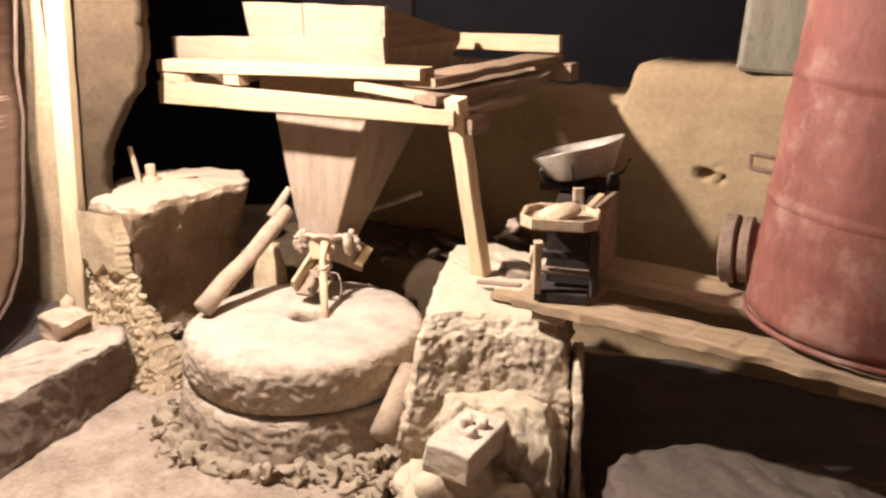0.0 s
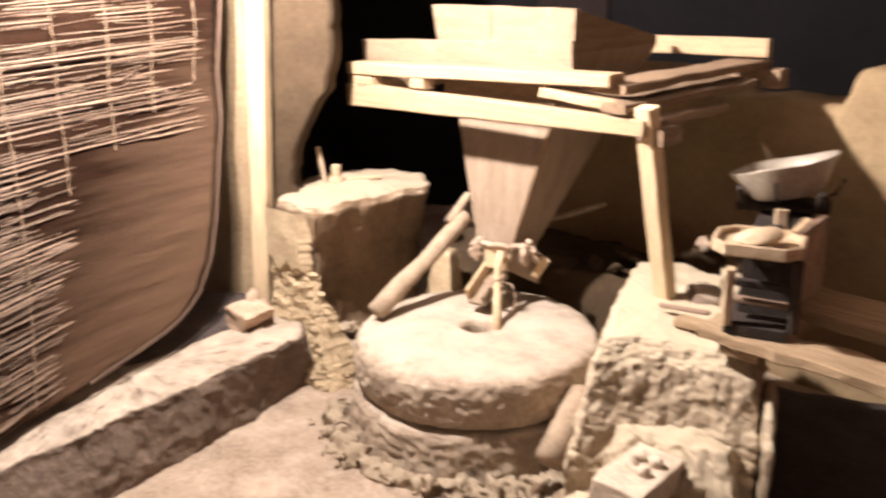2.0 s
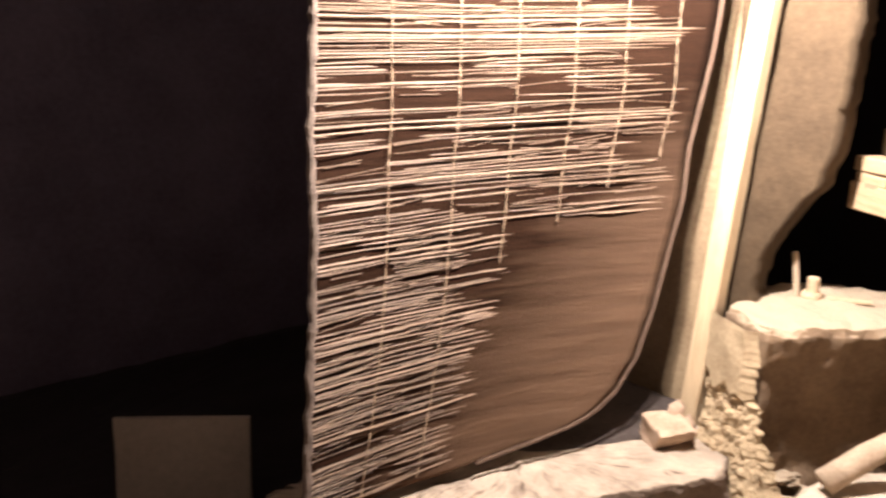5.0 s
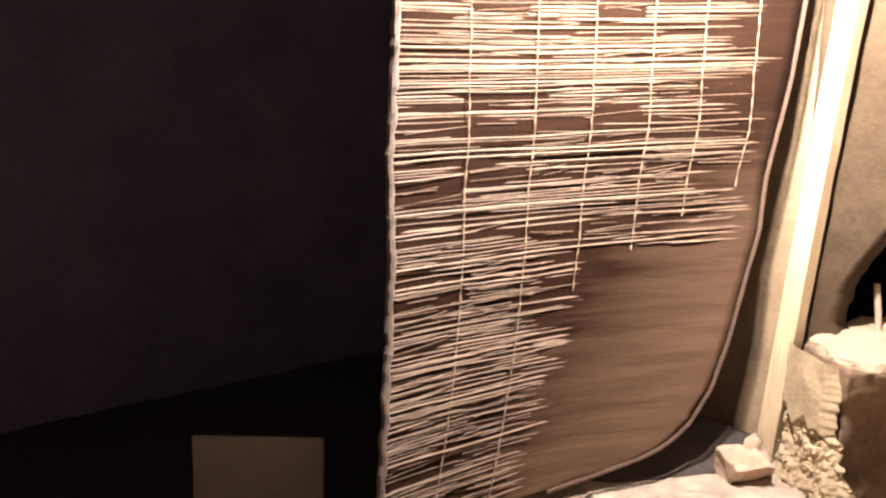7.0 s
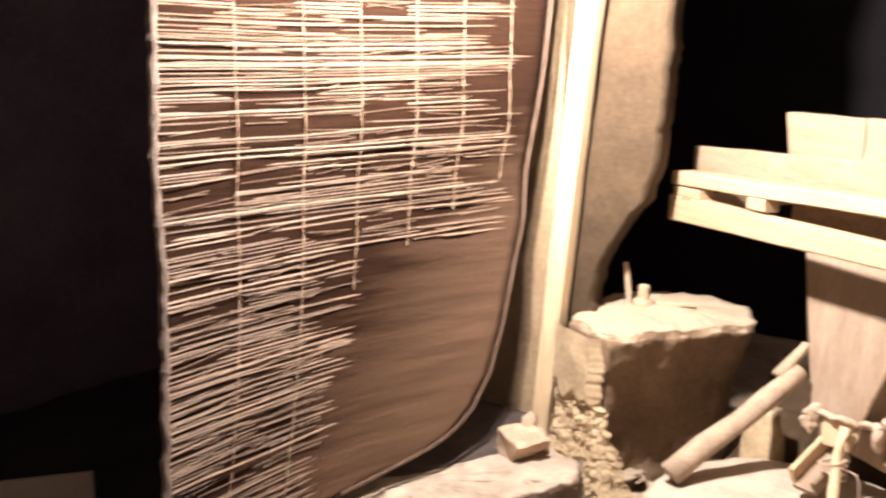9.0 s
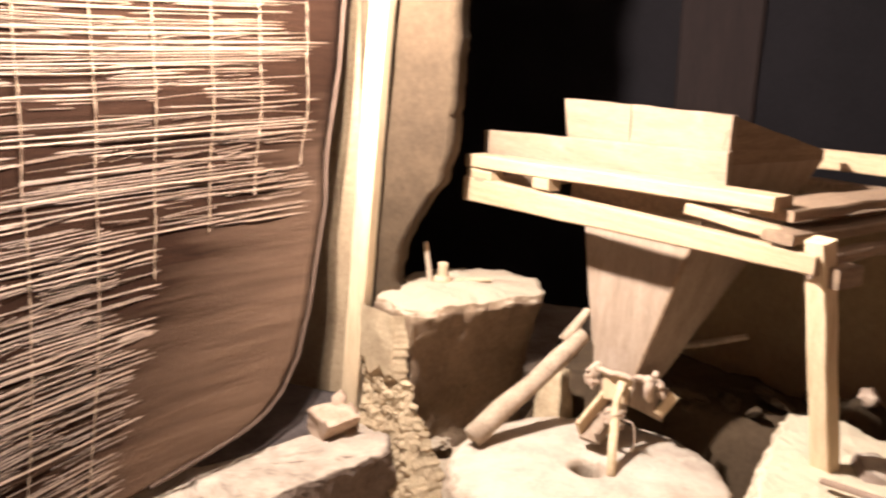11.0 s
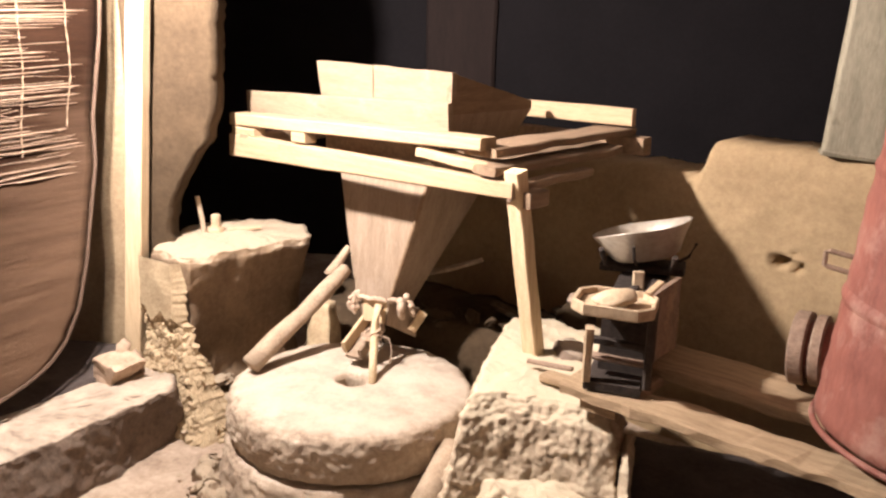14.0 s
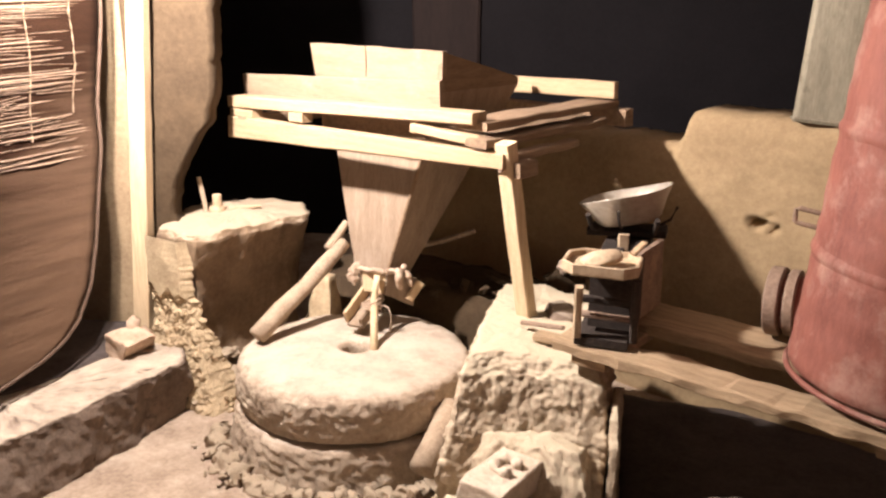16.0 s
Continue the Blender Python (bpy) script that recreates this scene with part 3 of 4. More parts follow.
def build_stone():
    mill = thing("millstone", (CX, CY, 0), "thick round flour-dusted millstone on its bedstone", "millstone")
    for nm, prof, seed, sideamp, lab, mx in (
        ("runner_stone", ((0.04, 0.17), (0.043, 0.29), (0.047, 0.304), (0.065, 0.312), (0.12, 0.314), (0.2, 0.313), (0.28, 0.309), (0.34, 0.302), (0.372, 0.296), (0.388, 0.287), (0.397, 0.272), (0.401, 0.25), (0.402, 0.23), (0.402, 0.21), (0.400, 0.19), (0.397, 0.17), (0.392, 0.15), (0.36, 0.138), (0.1, 0.138)), 1, 1.0, "flour-dusted runner stone with a rough-pecked side", M_STONE),
        ("bedstone", ((0.05, 0.132), (0.37, 0.132), (0.402, 0.128), (0.414, 0.115), (0.420, 0.095), (0.424, 0.07), (0.428, 0.045), (0.436, 0.02), (0.45, -0.03)), 2, 1.2, "rough bedstone set in mud", M_STONE),
    ):
        n = 300
        bm = bmesh.new()
        rings = []
        fine = []
        for (r0, z0), (r1, z1) in zip(prof, prof[1:]):
            k = 3 if r0 > 0.34 and abs(z1 - z0) > 0.009 else 1
            fine += [(r0 + (r1 - r0) * i / k, z0 + (z1 - z0) * i / k) for i in range(k)]
        for r, z in fine + [prof[-1]]:
            ring = []
            for k in range(n):
                a = k * math.tau / n
                p = Vector((math.cos(a) * r, math.sin(a) * r, z))
                side = max(0.0, min(1.0, (r - 0.33) / 0.06)) * sideamp
                w = 1 + side * (0.014 * noise.noise(Vector((math.cos(a) * 1.3, math.sin(a) * 1.3, seed))) + 0.018 * noise.noise(p * 9) + 0.014 * noise.noise(Vector((p.x * 26, p.y * 26, p.z * 50))) + 0.022 * (crumbs(p, 48) - 0.1) + 0.012 * noise.noise(p * 115))
                dz = (0.007 if r > 0.2 else 0.004) * noise.noise(p * 7) + 0.002 * noise.noise(p * 25)
                if r < 0.06:
                    w *= 1 + 0.3 * noise.noise(Vector((math.cos(a), math.sin(a), 5)))
                ring.append(bm.verts.new((CX + p.x * w, CY + p.y * w * 0.98, p.z + dz)))
            rings.append(ring)
        for r0, r1 in zip(rings, rings[1:]):
            for k in range(n):
                bm.faces.new((r0[k], r0[(k + 1) % n], r1[(k + 1) % n], r1[k]))
        part(nm, bm, mx, mill, lab, smooth=True)


build_stone()
solo("carrying_pole", tube([(-0.765, 2.635, 0.338), (-0.71, 2.735, 0.40), (-0.65, 2.825, 0.462), (-0.60, 2.91, 0.52), (-0.548, 2.995, 0.578)], (0.034, 0.033, 0.030, 0.030, 0.025), 16, 0.007, scale=10), M_POLE, "smooth bare wooden pole leaning on the millstone", "pole", smooth=True)
solo("forked_stub", tube([(-0.60, 2.96, 0.565), (-0.575, 3.0, 0.605), (-0.55, 3.04, 0.65)], (0.02, 0.018, 0.012), 10, 0.003), M_POLE, "short forked stub beside the pole's end", "stub", smooth=True)

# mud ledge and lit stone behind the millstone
# Shade behind the stand put into the dark brown of ledge and rubble.
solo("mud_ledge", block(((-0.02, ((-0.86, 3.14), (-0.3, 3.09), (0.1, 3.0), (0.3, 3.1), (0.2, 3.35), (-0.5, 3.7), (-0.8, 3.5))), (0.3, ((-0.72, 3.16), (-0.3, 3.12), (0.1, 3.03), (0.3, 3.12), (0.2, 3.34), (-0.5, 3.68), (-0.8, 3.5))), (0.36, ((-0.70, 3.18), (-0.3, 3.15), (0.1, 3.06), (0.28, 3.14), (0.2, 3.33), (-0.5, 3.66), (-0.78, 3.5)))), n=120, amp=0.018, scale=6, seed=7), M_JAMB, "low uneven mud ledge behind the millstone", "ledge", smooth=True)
solo("upright_stone", block(((-0.02, ((-0.72, 2.99), (-0.60, 2.97), (-0.58, 3.07), (-0.70, 3.1))), (0.3, ((-0.70, 3.0), (-0.61, 2.985), (-0.59, 3.07), (-0.69, 3.1))), (0.43, ((-0.67, 3.02), (-0.615, 3.0), (-0.60, 3.06), (-0.66, 3.08)))), n=50, amp=0.01, scale=10, seed=9), M_RUBBLE, "narrow pale upright stone behind the millstone", "stone", smooth=True)
spots = [(rnd.uniform(-0.3, 0.28), rnd.uniform(3.08, 3.3), 0.37 + rnd.uniform(0, 0.05), rnd.uniform(0.02, 0.05)) for _ in range(16)]
solo("ledge_rubble", clods(spots, 14, 2), M_JAMB, "heap of stones on the mud ledge, shade put into its colour", "rubble", kind="stuff")
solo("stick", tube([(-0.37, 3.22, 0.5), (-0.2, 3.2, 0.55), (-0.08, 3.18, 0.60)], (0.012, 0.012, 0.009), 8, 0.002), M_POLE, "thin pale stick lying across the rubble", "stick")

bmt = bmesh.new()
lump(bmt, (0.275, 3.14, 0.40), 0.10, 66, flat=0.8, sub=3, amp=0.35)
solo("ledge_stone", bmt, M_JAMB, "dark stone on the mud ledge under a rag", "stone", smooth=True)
bmt = bmesh.new()
lump(bmt, (0.272, 3.10, 0.50), 0.042, 67, flat=0.6, sub=3, amp=0.6)
solo("crumpled_rag", bmt, M_CLOTH, "small crumpled pale rag on a dark stone", "rag", smooth=True)

# ---- the hopper stand ----
O, U, V = Vector((0.04, 2.47, 0)), Vector((-0.842, 0.54, 0)), Vector((0.54, 0.842, 0))


def tb(u, v, z):
    return O + U * u + V * v + Vector((0, 0, z))


stand = thing("hopper_stand", tb(0.6, 0.4, 0), "rough stand of sawn pine bars carrying the hopper", "stand")
part("front_rail", beam(tb(-0.045, 0.02, 1.010), tb(1.29, 0.02, 0.978), 0.04, 0.047, h2=0.085, amp=0.003, seed=1), M_PINE, stand, "raw pine front rail")
part("front_slat", beam(tb(0.075, 0.04, 1.122), tb(1.29, 0.04, 1.073), 0.075, 0.036, h2=0.046, amp=0.003, seed=2), M_PINE, stand)
part("short_slat", beam(tb(0.06, 0.035, 1.056), tb(0.325, 0.035, 1.071), 0.06, 0.028, amp=0.003, seed=3), M_PINE, stand)
part("spacer", beam(tb(1.14, 0.03, 1.035), tb(1.28, 0.03, 1.033), 0.05, 0.03, seed=4), M_PINE, stand)
part("spacer", beam(tb(0.85, 0.03, 1.05), tb(0.925, 0.03, 1.048), 0.05, 0.036, seed=5), M_PINE, stand)
part("upright_board", beam(tb(0.30, 0.13, 1.165), tb(1.345, 0.13, 1.122), 0.024, 0.09, amp=0.003, seed=6), M_RIM, stand)
# Added board: stops lamplight through the slat gap reaching the hopper.
part("inner_board", beam(tb(0.33, 0.10, 1.066), tb(0.84, 0.10, 1.048), 0.02, 0.085, amp=0.003, seed=31), M_PINE_BACK, stand, "brown board added behind the slats to block lamplight")
part("side_plank", beam(tb(0.10, 0.03, 1.098), tb(0.09, 0.77, 1.105), 0.12, 0.026, amp=0.006, seed=7), M_PINE_BACK, stand)
part("side_plank", beam(tb(0.045, -0.01, 1.056), tb(0.03, 0.62, 1.058), 0.085, 0.024, amp=0.007, seed=8), M_PINE_BACK, stand)
part("side_rail", beam(tb(-0.02, 0.03, 1.012), tb(-0.015, 0.42, 1.016), 0.045, 0.022, amp=0.005, seed=9), M_PINE_BACK, stand)
part("rail_stub", beam(tb(-0.062, 0.03, 0.985), tb(-0.062, 0.115, 0.985), 0.05, 0.045, amp=0.003, seed=10), M_PINE_BACK, stand, "short sawn-off rail end")
part("back_board", beam(tb(0.02, 0.73, 1.155), tb(1.2, 0.74, 1.135), 0.026, 0.06, amp=0.003, seed=11), M_PINE, stand)
# Planks added to keep lamplight off the wall behind; no deck is seen.
part("deck_plank", beam(tb(0.165, 0.09, 1.045), tb(0.165, 0.74, 1.05), 0.10, 0.02, amp=0.004, seed=21), M_PINE_BACK, stand)
part("deck_plank", beam(tb(0.275, 0.08, 1.042), tb(0.275, 0.74, 1.05), 0.11, 0.02, amp=0.004, seed=22), M_PINE_BACK, stand)
part("deck_plank", beam(tb(0.372, 0.08, 1.036), tb(0.372, 0.74, 1.044), 0.085, 0.02, amp=0.004, seed=23), M_PINE_BACK, stand)
part("back_rail", beam(tb(-0.02, 0.76, 1.06), tb(1.25, 0.76, 1.04), 0.05, 0.06, amp=0.004, seed=12), M_PINE_BACK, stand)
part("left_rail", beam(tb(1.2, 0.0, 1.0), tb(1.2, 0.78, 1.02), 0.05, 0.05, amp=0.004, seed=13), M_PINE_BACK, stand)
leg = part("leg", beam((0.164, 2.566, 0.46), (0.083, 2.474, 1.062), 0.052, 0.046, (0.54, 0.84, 0), cuts=14, amp=0.002, seed=14), M_POST, stand, "square pine leg with a nail")
part("nail", lathe((0.072, 2.455, 0.985), ((0.0, 0.006), (0.006, 0.006), (0.006, -0.01)), 10, axis=(-0.3, -0.9, 0)), M_RUST, leg)


def panel(c, out, thick=0.014, cuts=8, amp=0.002, seed=0.0):
    """A board with the corners c (four points in order), thickened along out."""
    bm = bmesh.new()
    c = [Vector(p) for p in c]
    o = Vector(out).normalized() * thick
    layers = []
    for off in (Vector((0, 0, 0)), o):
        rows = []
        for j in range(cuts + 1):
            a, b = c[0].lerp(c[3], j / cuts), c[1].lerp(c[2], j / cuts)
            rows.append([bm.verts.new(a.lerp(b, i / cuts) + off) for i in range(cuts + 1)])
        layers.append(rows)
    f, g = layers
    for rows in layers:
        for j in range(cuts):
            for i in range(cuts):
                bm.faces.new((rows[j][i], rows[j][i + 1], rows[j + 1][i + 1], rows[j + 1][i]))
    for i in range(cuts):
        for a, b in (((0, i), (0, i + 1)), ((cuts, i), (cuts, i + 1)), ((i, 0), (i + 1, 0)), ((i, cuts), (i + 1, cuts))):
            bm.faces.new((f[a[0]][a[1]], f[b[0]][b[1]], g[b[0]][b[1]], g[a[0]][a[1]]))
    return rough(bm, amp, 10, seed)


hopper = thing("grain_hopper", (-0.44, 2.95, 0.45), "tapering wooden grain hopper with a boxed rim", "hopper")
tl, tr = Vector((-0.645, 3.155, 1.16)), Vector((-0.160, 2.850, 1.16))
br, bl = tr + V * 0.42, tl + V * 0.42
ltl, ltr = Vector((-0.505, 2.985, 0.47)), Vector((-0.372, 2.90, 0.47))
lbr, lbl = ltr + V * 0.12, ltl + V * 0.12
part("front_board", panel((ltl, ltr, tr, tl), V, seed=1), M_HOPPER, hopper)
part("side_board", panel((ltr, lbr, br, tr), -U * -1, seed=2), M_HOPPER, hopper)
part("back_board", panel((lbr, lbl, bl, br), -V, seed=3), M_HOPPER, hopper)
part("side_board", panel((lbl, ltl, tl, bl), -U, seed=4), M_HOPPER, hopper)
up = Vector((0, 0, 0.135))
tl, bl = Vector((-0.695, 3.19, 1.16)), Vector((-0.695, 3.19, 1.16)) + V * 0.42
split = tl.lerp(tr, 0.43)
part("rim_board", panel((tl, split - U * -0.0015, split + up - U * -0.0015, tl + up + U * 0.025), V, 0.022, seed=5), M_RIM, hopper)
part("rim_board", panel((split + U * -0.0015, tr, tr + up * 0.98, split + up * 1.0 + U * -0.0015), V, 0.022, seed=6), M_RIM, hopper)
part("rim_side", panel((tr, br, br + up * 0.2, tr + up * 0.98), U, 0.02, seed=7), M_PINE_BACK, hopper)
part("rim_side", panel((tl, bl, bl + up * 0.1, tl + up), -U, 0.02, seed=8), M_PINE_BACK, hopper)
part("corner_batten", beam(ltr + V * -0.004, ltr.lerp(tr, 0.72) + V * -0.004, 0.014, 0.014, (0.5, -0.8, 0.2), amp=0.002, seed=10), M_PINE_BACK, hopper)

# feeding shoe, damsel stick, rags
shoe = thing("feeding_shoe", (-0.42, 2.83, 0.42), "small wooden feeding shoe tied under the hopper", "feeding shoe")
# Light put into the boards: lit front paler, shaded sides darker.
part("front_board", panel(((-0.444, 2.852, 0.447), (-0.369, 2.842, 0.444), (-0.362, 2.85, 0.515), (-0.449, 2.862, 0.526)), V, 0.012, seed=1), M_POST, shoe, "front board, paler for its lit side")
part("side_board", panel(((-0.369, 2.846, 0.440), (-0.288, 2.95, 0.366), (-0.275, 2.95, 0.476), (-0.362, 2.854, 0.518)), -U, 0.012, seed=2), M_HOPPER, shoe)
part("side_board", panel(((-0.444, 2.856, 0.440), (-0.43, 2.98, 0.366), (-0.43, 2.98, 0.476), (-0.449, 2.864, 0.522)), U, 0.012, seed=3), M_HOPPER, shoe)
part("trough", beam((-0.452, 2.745, 0.352), (-0.405, 2.89, 0.425), 0.06, 0.012, amp=0.002, seed=4), M_HOPPER, shoe)
part("trough_side", beam((-0.484, 2.755, 0.378), (-0.437, 2.885, 0.448), 0.013, 0.052, amp=0.002, seed=5), M_POST, shoe, "pale trough side")
part("trough_side", beam((-0.425, 2.74, 0.365), (-0.38, 2.87, 0.425), 0.013, 0.045, amp=0.002, seed=6), M_HOPPER, shoe)
solo("damsel_stick", tube([(-0.358, 2.647, 0.308), (-0.375, 2.725, 0.385), (-0.388, 2.795, 0.455), (-0.386, 2.832, 0.515)], (0.0135, 0.0135, 0.013, 0.013), 10, 0.001), M_POST, "pale round stick riding on the millstone", "stick", smooth=True)
for k in range(4):
    tilt = 0.2 * k - 0.3
    solo("binding_string", tube([Vector((-0.395 + 0.035 * math.cos(t), 2.775 + 0.022 * math.sin(t), 0.412 + 0.009 * k + 0.035 * tilt * math.cos(t) + 0.003 * math.sin(3 * t + k))) for t in [i * 0.35 for i in range(19)]], 0.0028, 6, 0.002), M_CLOTH, "string wound round stick and shoe", "string", smooth=True)
solo("loose_string", tube([(-0.362, 2.775, 0.425), (-0.335, 2.77, 0.422), (-0.325, 2.765, 0.40), (-0.322, 2.765, 0.365), (-0.328, 2.76, 0.335)], 0.0022, 6, 0.002), M_CLOTH, "loose string end hanging from the shoe", "string", smooth=True)


def build_rag(name, points, r, seed, label):
    """A twisted, creased strip of cloth through the points."""
    n, pts, rad = 26, [], []
    for i in range(n + 1):
        f = i / n * (len(points) - 1)
        k = min(int(f), len(points) - 2)
        p = Vector(points[k]).lerp(Vector(points[k + 1]), f - k)
        pts.append(p + noise.noise_vector(Vector((i * 0.16, seed, 0))) * 0.012)
        rad.append(r * (0.8 + 0.6 * noise.noise(Vector((i * 0.17, seed * 3, 1)))) * (0.6 if i in (0, n) else 1))
    return solo(name, tube(pts, rad, 12, 0.0035, seed, 30), M_CLOTH, label, "rag", smooth=True)


for k, (x, low) in enumerate(((-0.492, 0.478), (-0.482, 0.466), (-0.474, 0.474), (-0.466, 0.49))):
    build_rag("rag", ((-0.462, 2.862, 0.545), (x, 2.855, 0.525), (x - 0.004, 2.852, 0.5), (x + 0.002, 2.852, low)), 0.0075, 2 + k * 3, "frayed rag end hanging at the hopper's mouth")
build_rag("rag", ((-0.478, 2.868, 0.54), (-0.45, 2.853, 0.535), (-0.40, 2.842, 0.528), (-0.36, 2.842, 0.524)), 0.010, 3, "rag wound round the hopper's mouth")
build_rag("rag", ((-0.362, 2.842, 0.524), (-0.34, 2.855, 0.528), (-0.315, 2.866, 0.527), (-0.29, 2.88, 0.53)), 0.010, 4, "rag wound along the feeding shoe's side")
build_rag("rag", ((-0.318, 2.87, 0.532), (-0.310, 2.852, 0.525), (-0.308, 2.85, 0.50), (-0.310, 2.852, 0.468)), 0.014, 6, "folded rag end over the feeding shoe")
build_rag("rag", ((-0.305, 2.88, 0.535), (-0.284, 2.872, 0.525), (-0.28, 2.872, 0.50), (-0.276, 2.875, 0.465)), 0.012, 5, "rag end hanging from the feeding shoe")
solo("wood_chip", beam((-0.285, 2.90, 0.405), (-0.245, 2.92, 0.47), 0.032, 0.010, (0.3, -1, 0), seed=8), M_POST, "pale wood chip wedged behind the shoe", "wood chip")

# ---- the rock pedestal under leg and shelf ----
ped_top = ((0.02, 2.24), (0.12, 2.27), (0.25, 2.26), (0.37, 2.23), (0.40, 2.4), (0.39, 2.6), (0.33, 2.75), (0.2, 2.86), (0.07, 2.86), (0.04, 2.62), (0.03, 2.42))
ped_brow = ((0.0, 2.19), (0.12, 2.215), (0.25, 2.205), (0.385, 2.18), (0.42, 2.35), (0.40, 2.6), (0.35, 2.78), (0.2, 2.89), (0.05, 2.88), (0.02, 2.62), (0.01, 2.42))
ped_mid = ((-0.02, 2.14), (0.12, 2.16), (0.25, 2.15), (0.40, 2.12), (0.43, 2.35), (0.42, 2.6), (0.36, 2.8), (0.2, 2.92), (0.04, 2.9), (0.0, 2.62), (-0.02, 2.4))
ped_low = ((-0.05, 2.09), (0.12, 2.12), (0.25, 2.10), (0.39, 2.06), (0.43, 2.3), (0.42, 2.6), (0.38, 2.85), (0.2, 2.95), (0.0, 2.92), (-0.03, 2.62), (-0.06, 2.4))
pedestal = thing("rock_pedestal", (0.2, 2.4, 0), "crusted rock and mud pedestal under leg and shelf", "pedestal")
part("rock_core", craggy(block(((-0.03, ped_low), (0.2, ped_low), (0.32, ped_mid), (0.455, ped_brow), (0.505, ped_top)), n=420, steps=26, top=30, dome=0.004, amp=0.008, scale=10, seed=21), 0.020, 0.014, 24, 4), M_ROCK, pedestal, smooth=True)
part("sloping_slab", block(((-0.02, ((-0.06, 2.30), (0.02, 2.25), (0.10, 2.55), (0.12, 2.92), (0.02, 2.95), (-0.03, 2.7))), (0.33, ((-0.035, 2.34), (0.02, 2.28), (0.10, 2.55), (0.12, 2.9), (0.04, 2.92), (-0.01, 2.7))), (0.49, ((0.02, 2.45), (0.05, 2.40), (0.10, 2.55), (0.12, 2.86), (0.07, 2.88), (0.04, 2.7)))), n=90, amp=0.01, scale=7, seed=23), M_ROCK, pedestal, "pale sloping mud slab beside the millstone", smooth=True)
part("ledge_stone", craggy(block(((0.0, ((0.03, 2.06), (0.36, 1.98), (0.40, 2.15), (0.05, 2.2))), (0.24, ((0.04, 2.08), (0.35, 2.0), (0.39, 2.16), (0.05, 2.2))), (0.31, ((0.06, 2.13), (0.33, 2.06), (0.37, 2.17), (0.07, 2.2)))), n=240, steps=14, top=14, amp=0.012, scale=11, seed=25), 0.016, 0.009, 19, 9), M_ROCK, pedestal, "lower ledge stone of the pedestal", smooth=True)
part("edge_slab", craggy(block(((-0.02, ((0.405, 2.05), (0.43, 2.04), (0.45, 2.3), (0.425, 2.31))), (0.34, ((0.41, 2.06), (0.43, 2.05), (0.45, 2.3), (0.425, 2.31))), (0.40, ((0.41, 2.1), (0.43, 2.09), (0.45, 2.3), (0.425, 2.31)))), n=70, steps=16, amp=0.006, scale=12, seed=27), 0.008, 0.006, 26, 2), M_ROCK, pedestal, "thin upright stone slab at the pedestal's edge", smooth=True)
part("bedding_mud", block(((0.40, ((0.28, 2.24), (0.40, 2.24), (0.41, 2.72), (0.30, 2.76))), (0.552, ((0.31, 2.28), (0.39, 2.27), (0.40, 2.68), (0.32, 2.70)))), n=90, amp=0.008, scale=12, seed=33), M_ROCK, pedestal, smooth=True)
solo("round_log", tube([(-0.115, 2.235, 0.12), (-0.085, 2.34, 0.17), (-0.06, 2.46, 0.22)], (0.045, 0.043, 0.04), 14, 0.004, scale=10), M_POLE, "short pale log wedged beside the millstone", "log", smooth=True)
spots = [(rnd.uniform(-0.2, 0.12), rnd.uniform(1.95, 2.2), rnd.uniform(-0.01, 0.07), rnd.uniform(0.01, 0.04)) for _ in range(130)]
for _ in range(130):
    a = rnd.uniform(3.5, 5.9)
    r = 0.475 + abs(rnd.gauss(0, 0.035))
    spots.append((-0.43 + r * math.cos(a), 2.665 + r * math.sin(a), rnd.uniform(-0.004, 0.03), rnd.uniform(0.004, 0.013)))
spots += [(rnd.uniform(0.12, 0.42), rnd.uniform(1.72, 2.02), rnd.uniform(0.0, 0.08), rnd.uniform(0.012, 0.035)) for _ in range(130)]
bank = []
for k in range(200):
    a = 3.35 + 2.55 * k / 199
    bank.append((-0.43 + 0.475 * math.cos(a), 2.665 + 0.475 * math.sin(a), -0.008))
solo("mud_bank", craggy(rough(tube(bank, [0.040 + 0.03 * noise.noise(Vector((k * 0.2, 0, 2))) for k in range(200)], 28), 0.026, 18, 3), 0.022, 0.012, 30, 5), M_PILLAR, "low bank of crumbled mud round the millstone's foot", "mud bank", smooth=True)
solo("floor_rubble", clods(spots, 31), M_PILLAR, "mud crumbs and stones strewn round the millstone's foot", "rubble", kind="stuff")
build_brick("brick", (0.134, 1.976, 0.262), (0.24, 0.125, 0.078), 1.15, (0.05, 0.08), M_LIME, "lime-crusted brick lying before the pedestal", 5)
solo("support_stone", clods(((0.13, 1.99, 0.13, 0.12), (0.22, 1.95, 0.09, 0.10), (0.07, 1.97, 0.09, 0.11)), 8, 3), M_ROCK, "rough stones under the limy brick", "stone", smooth=True)
daub = [(0.144 + 0.030 * math.cos(0.3 * k), 1.991 + 0.036 * math.sin(0.3 * k), 0.303 + 0.002 * math.sin(k * 1.7)) for k in range(18)]
solo("mud_daub", rough(tube(daub, [0.013 + 0.005 * math.sin(k * 1.3) for k in range(18)], 14), 0.007, 45, 6), M_LIME, "dried daub of mud stuck on the brick", "mud", smooth=True)
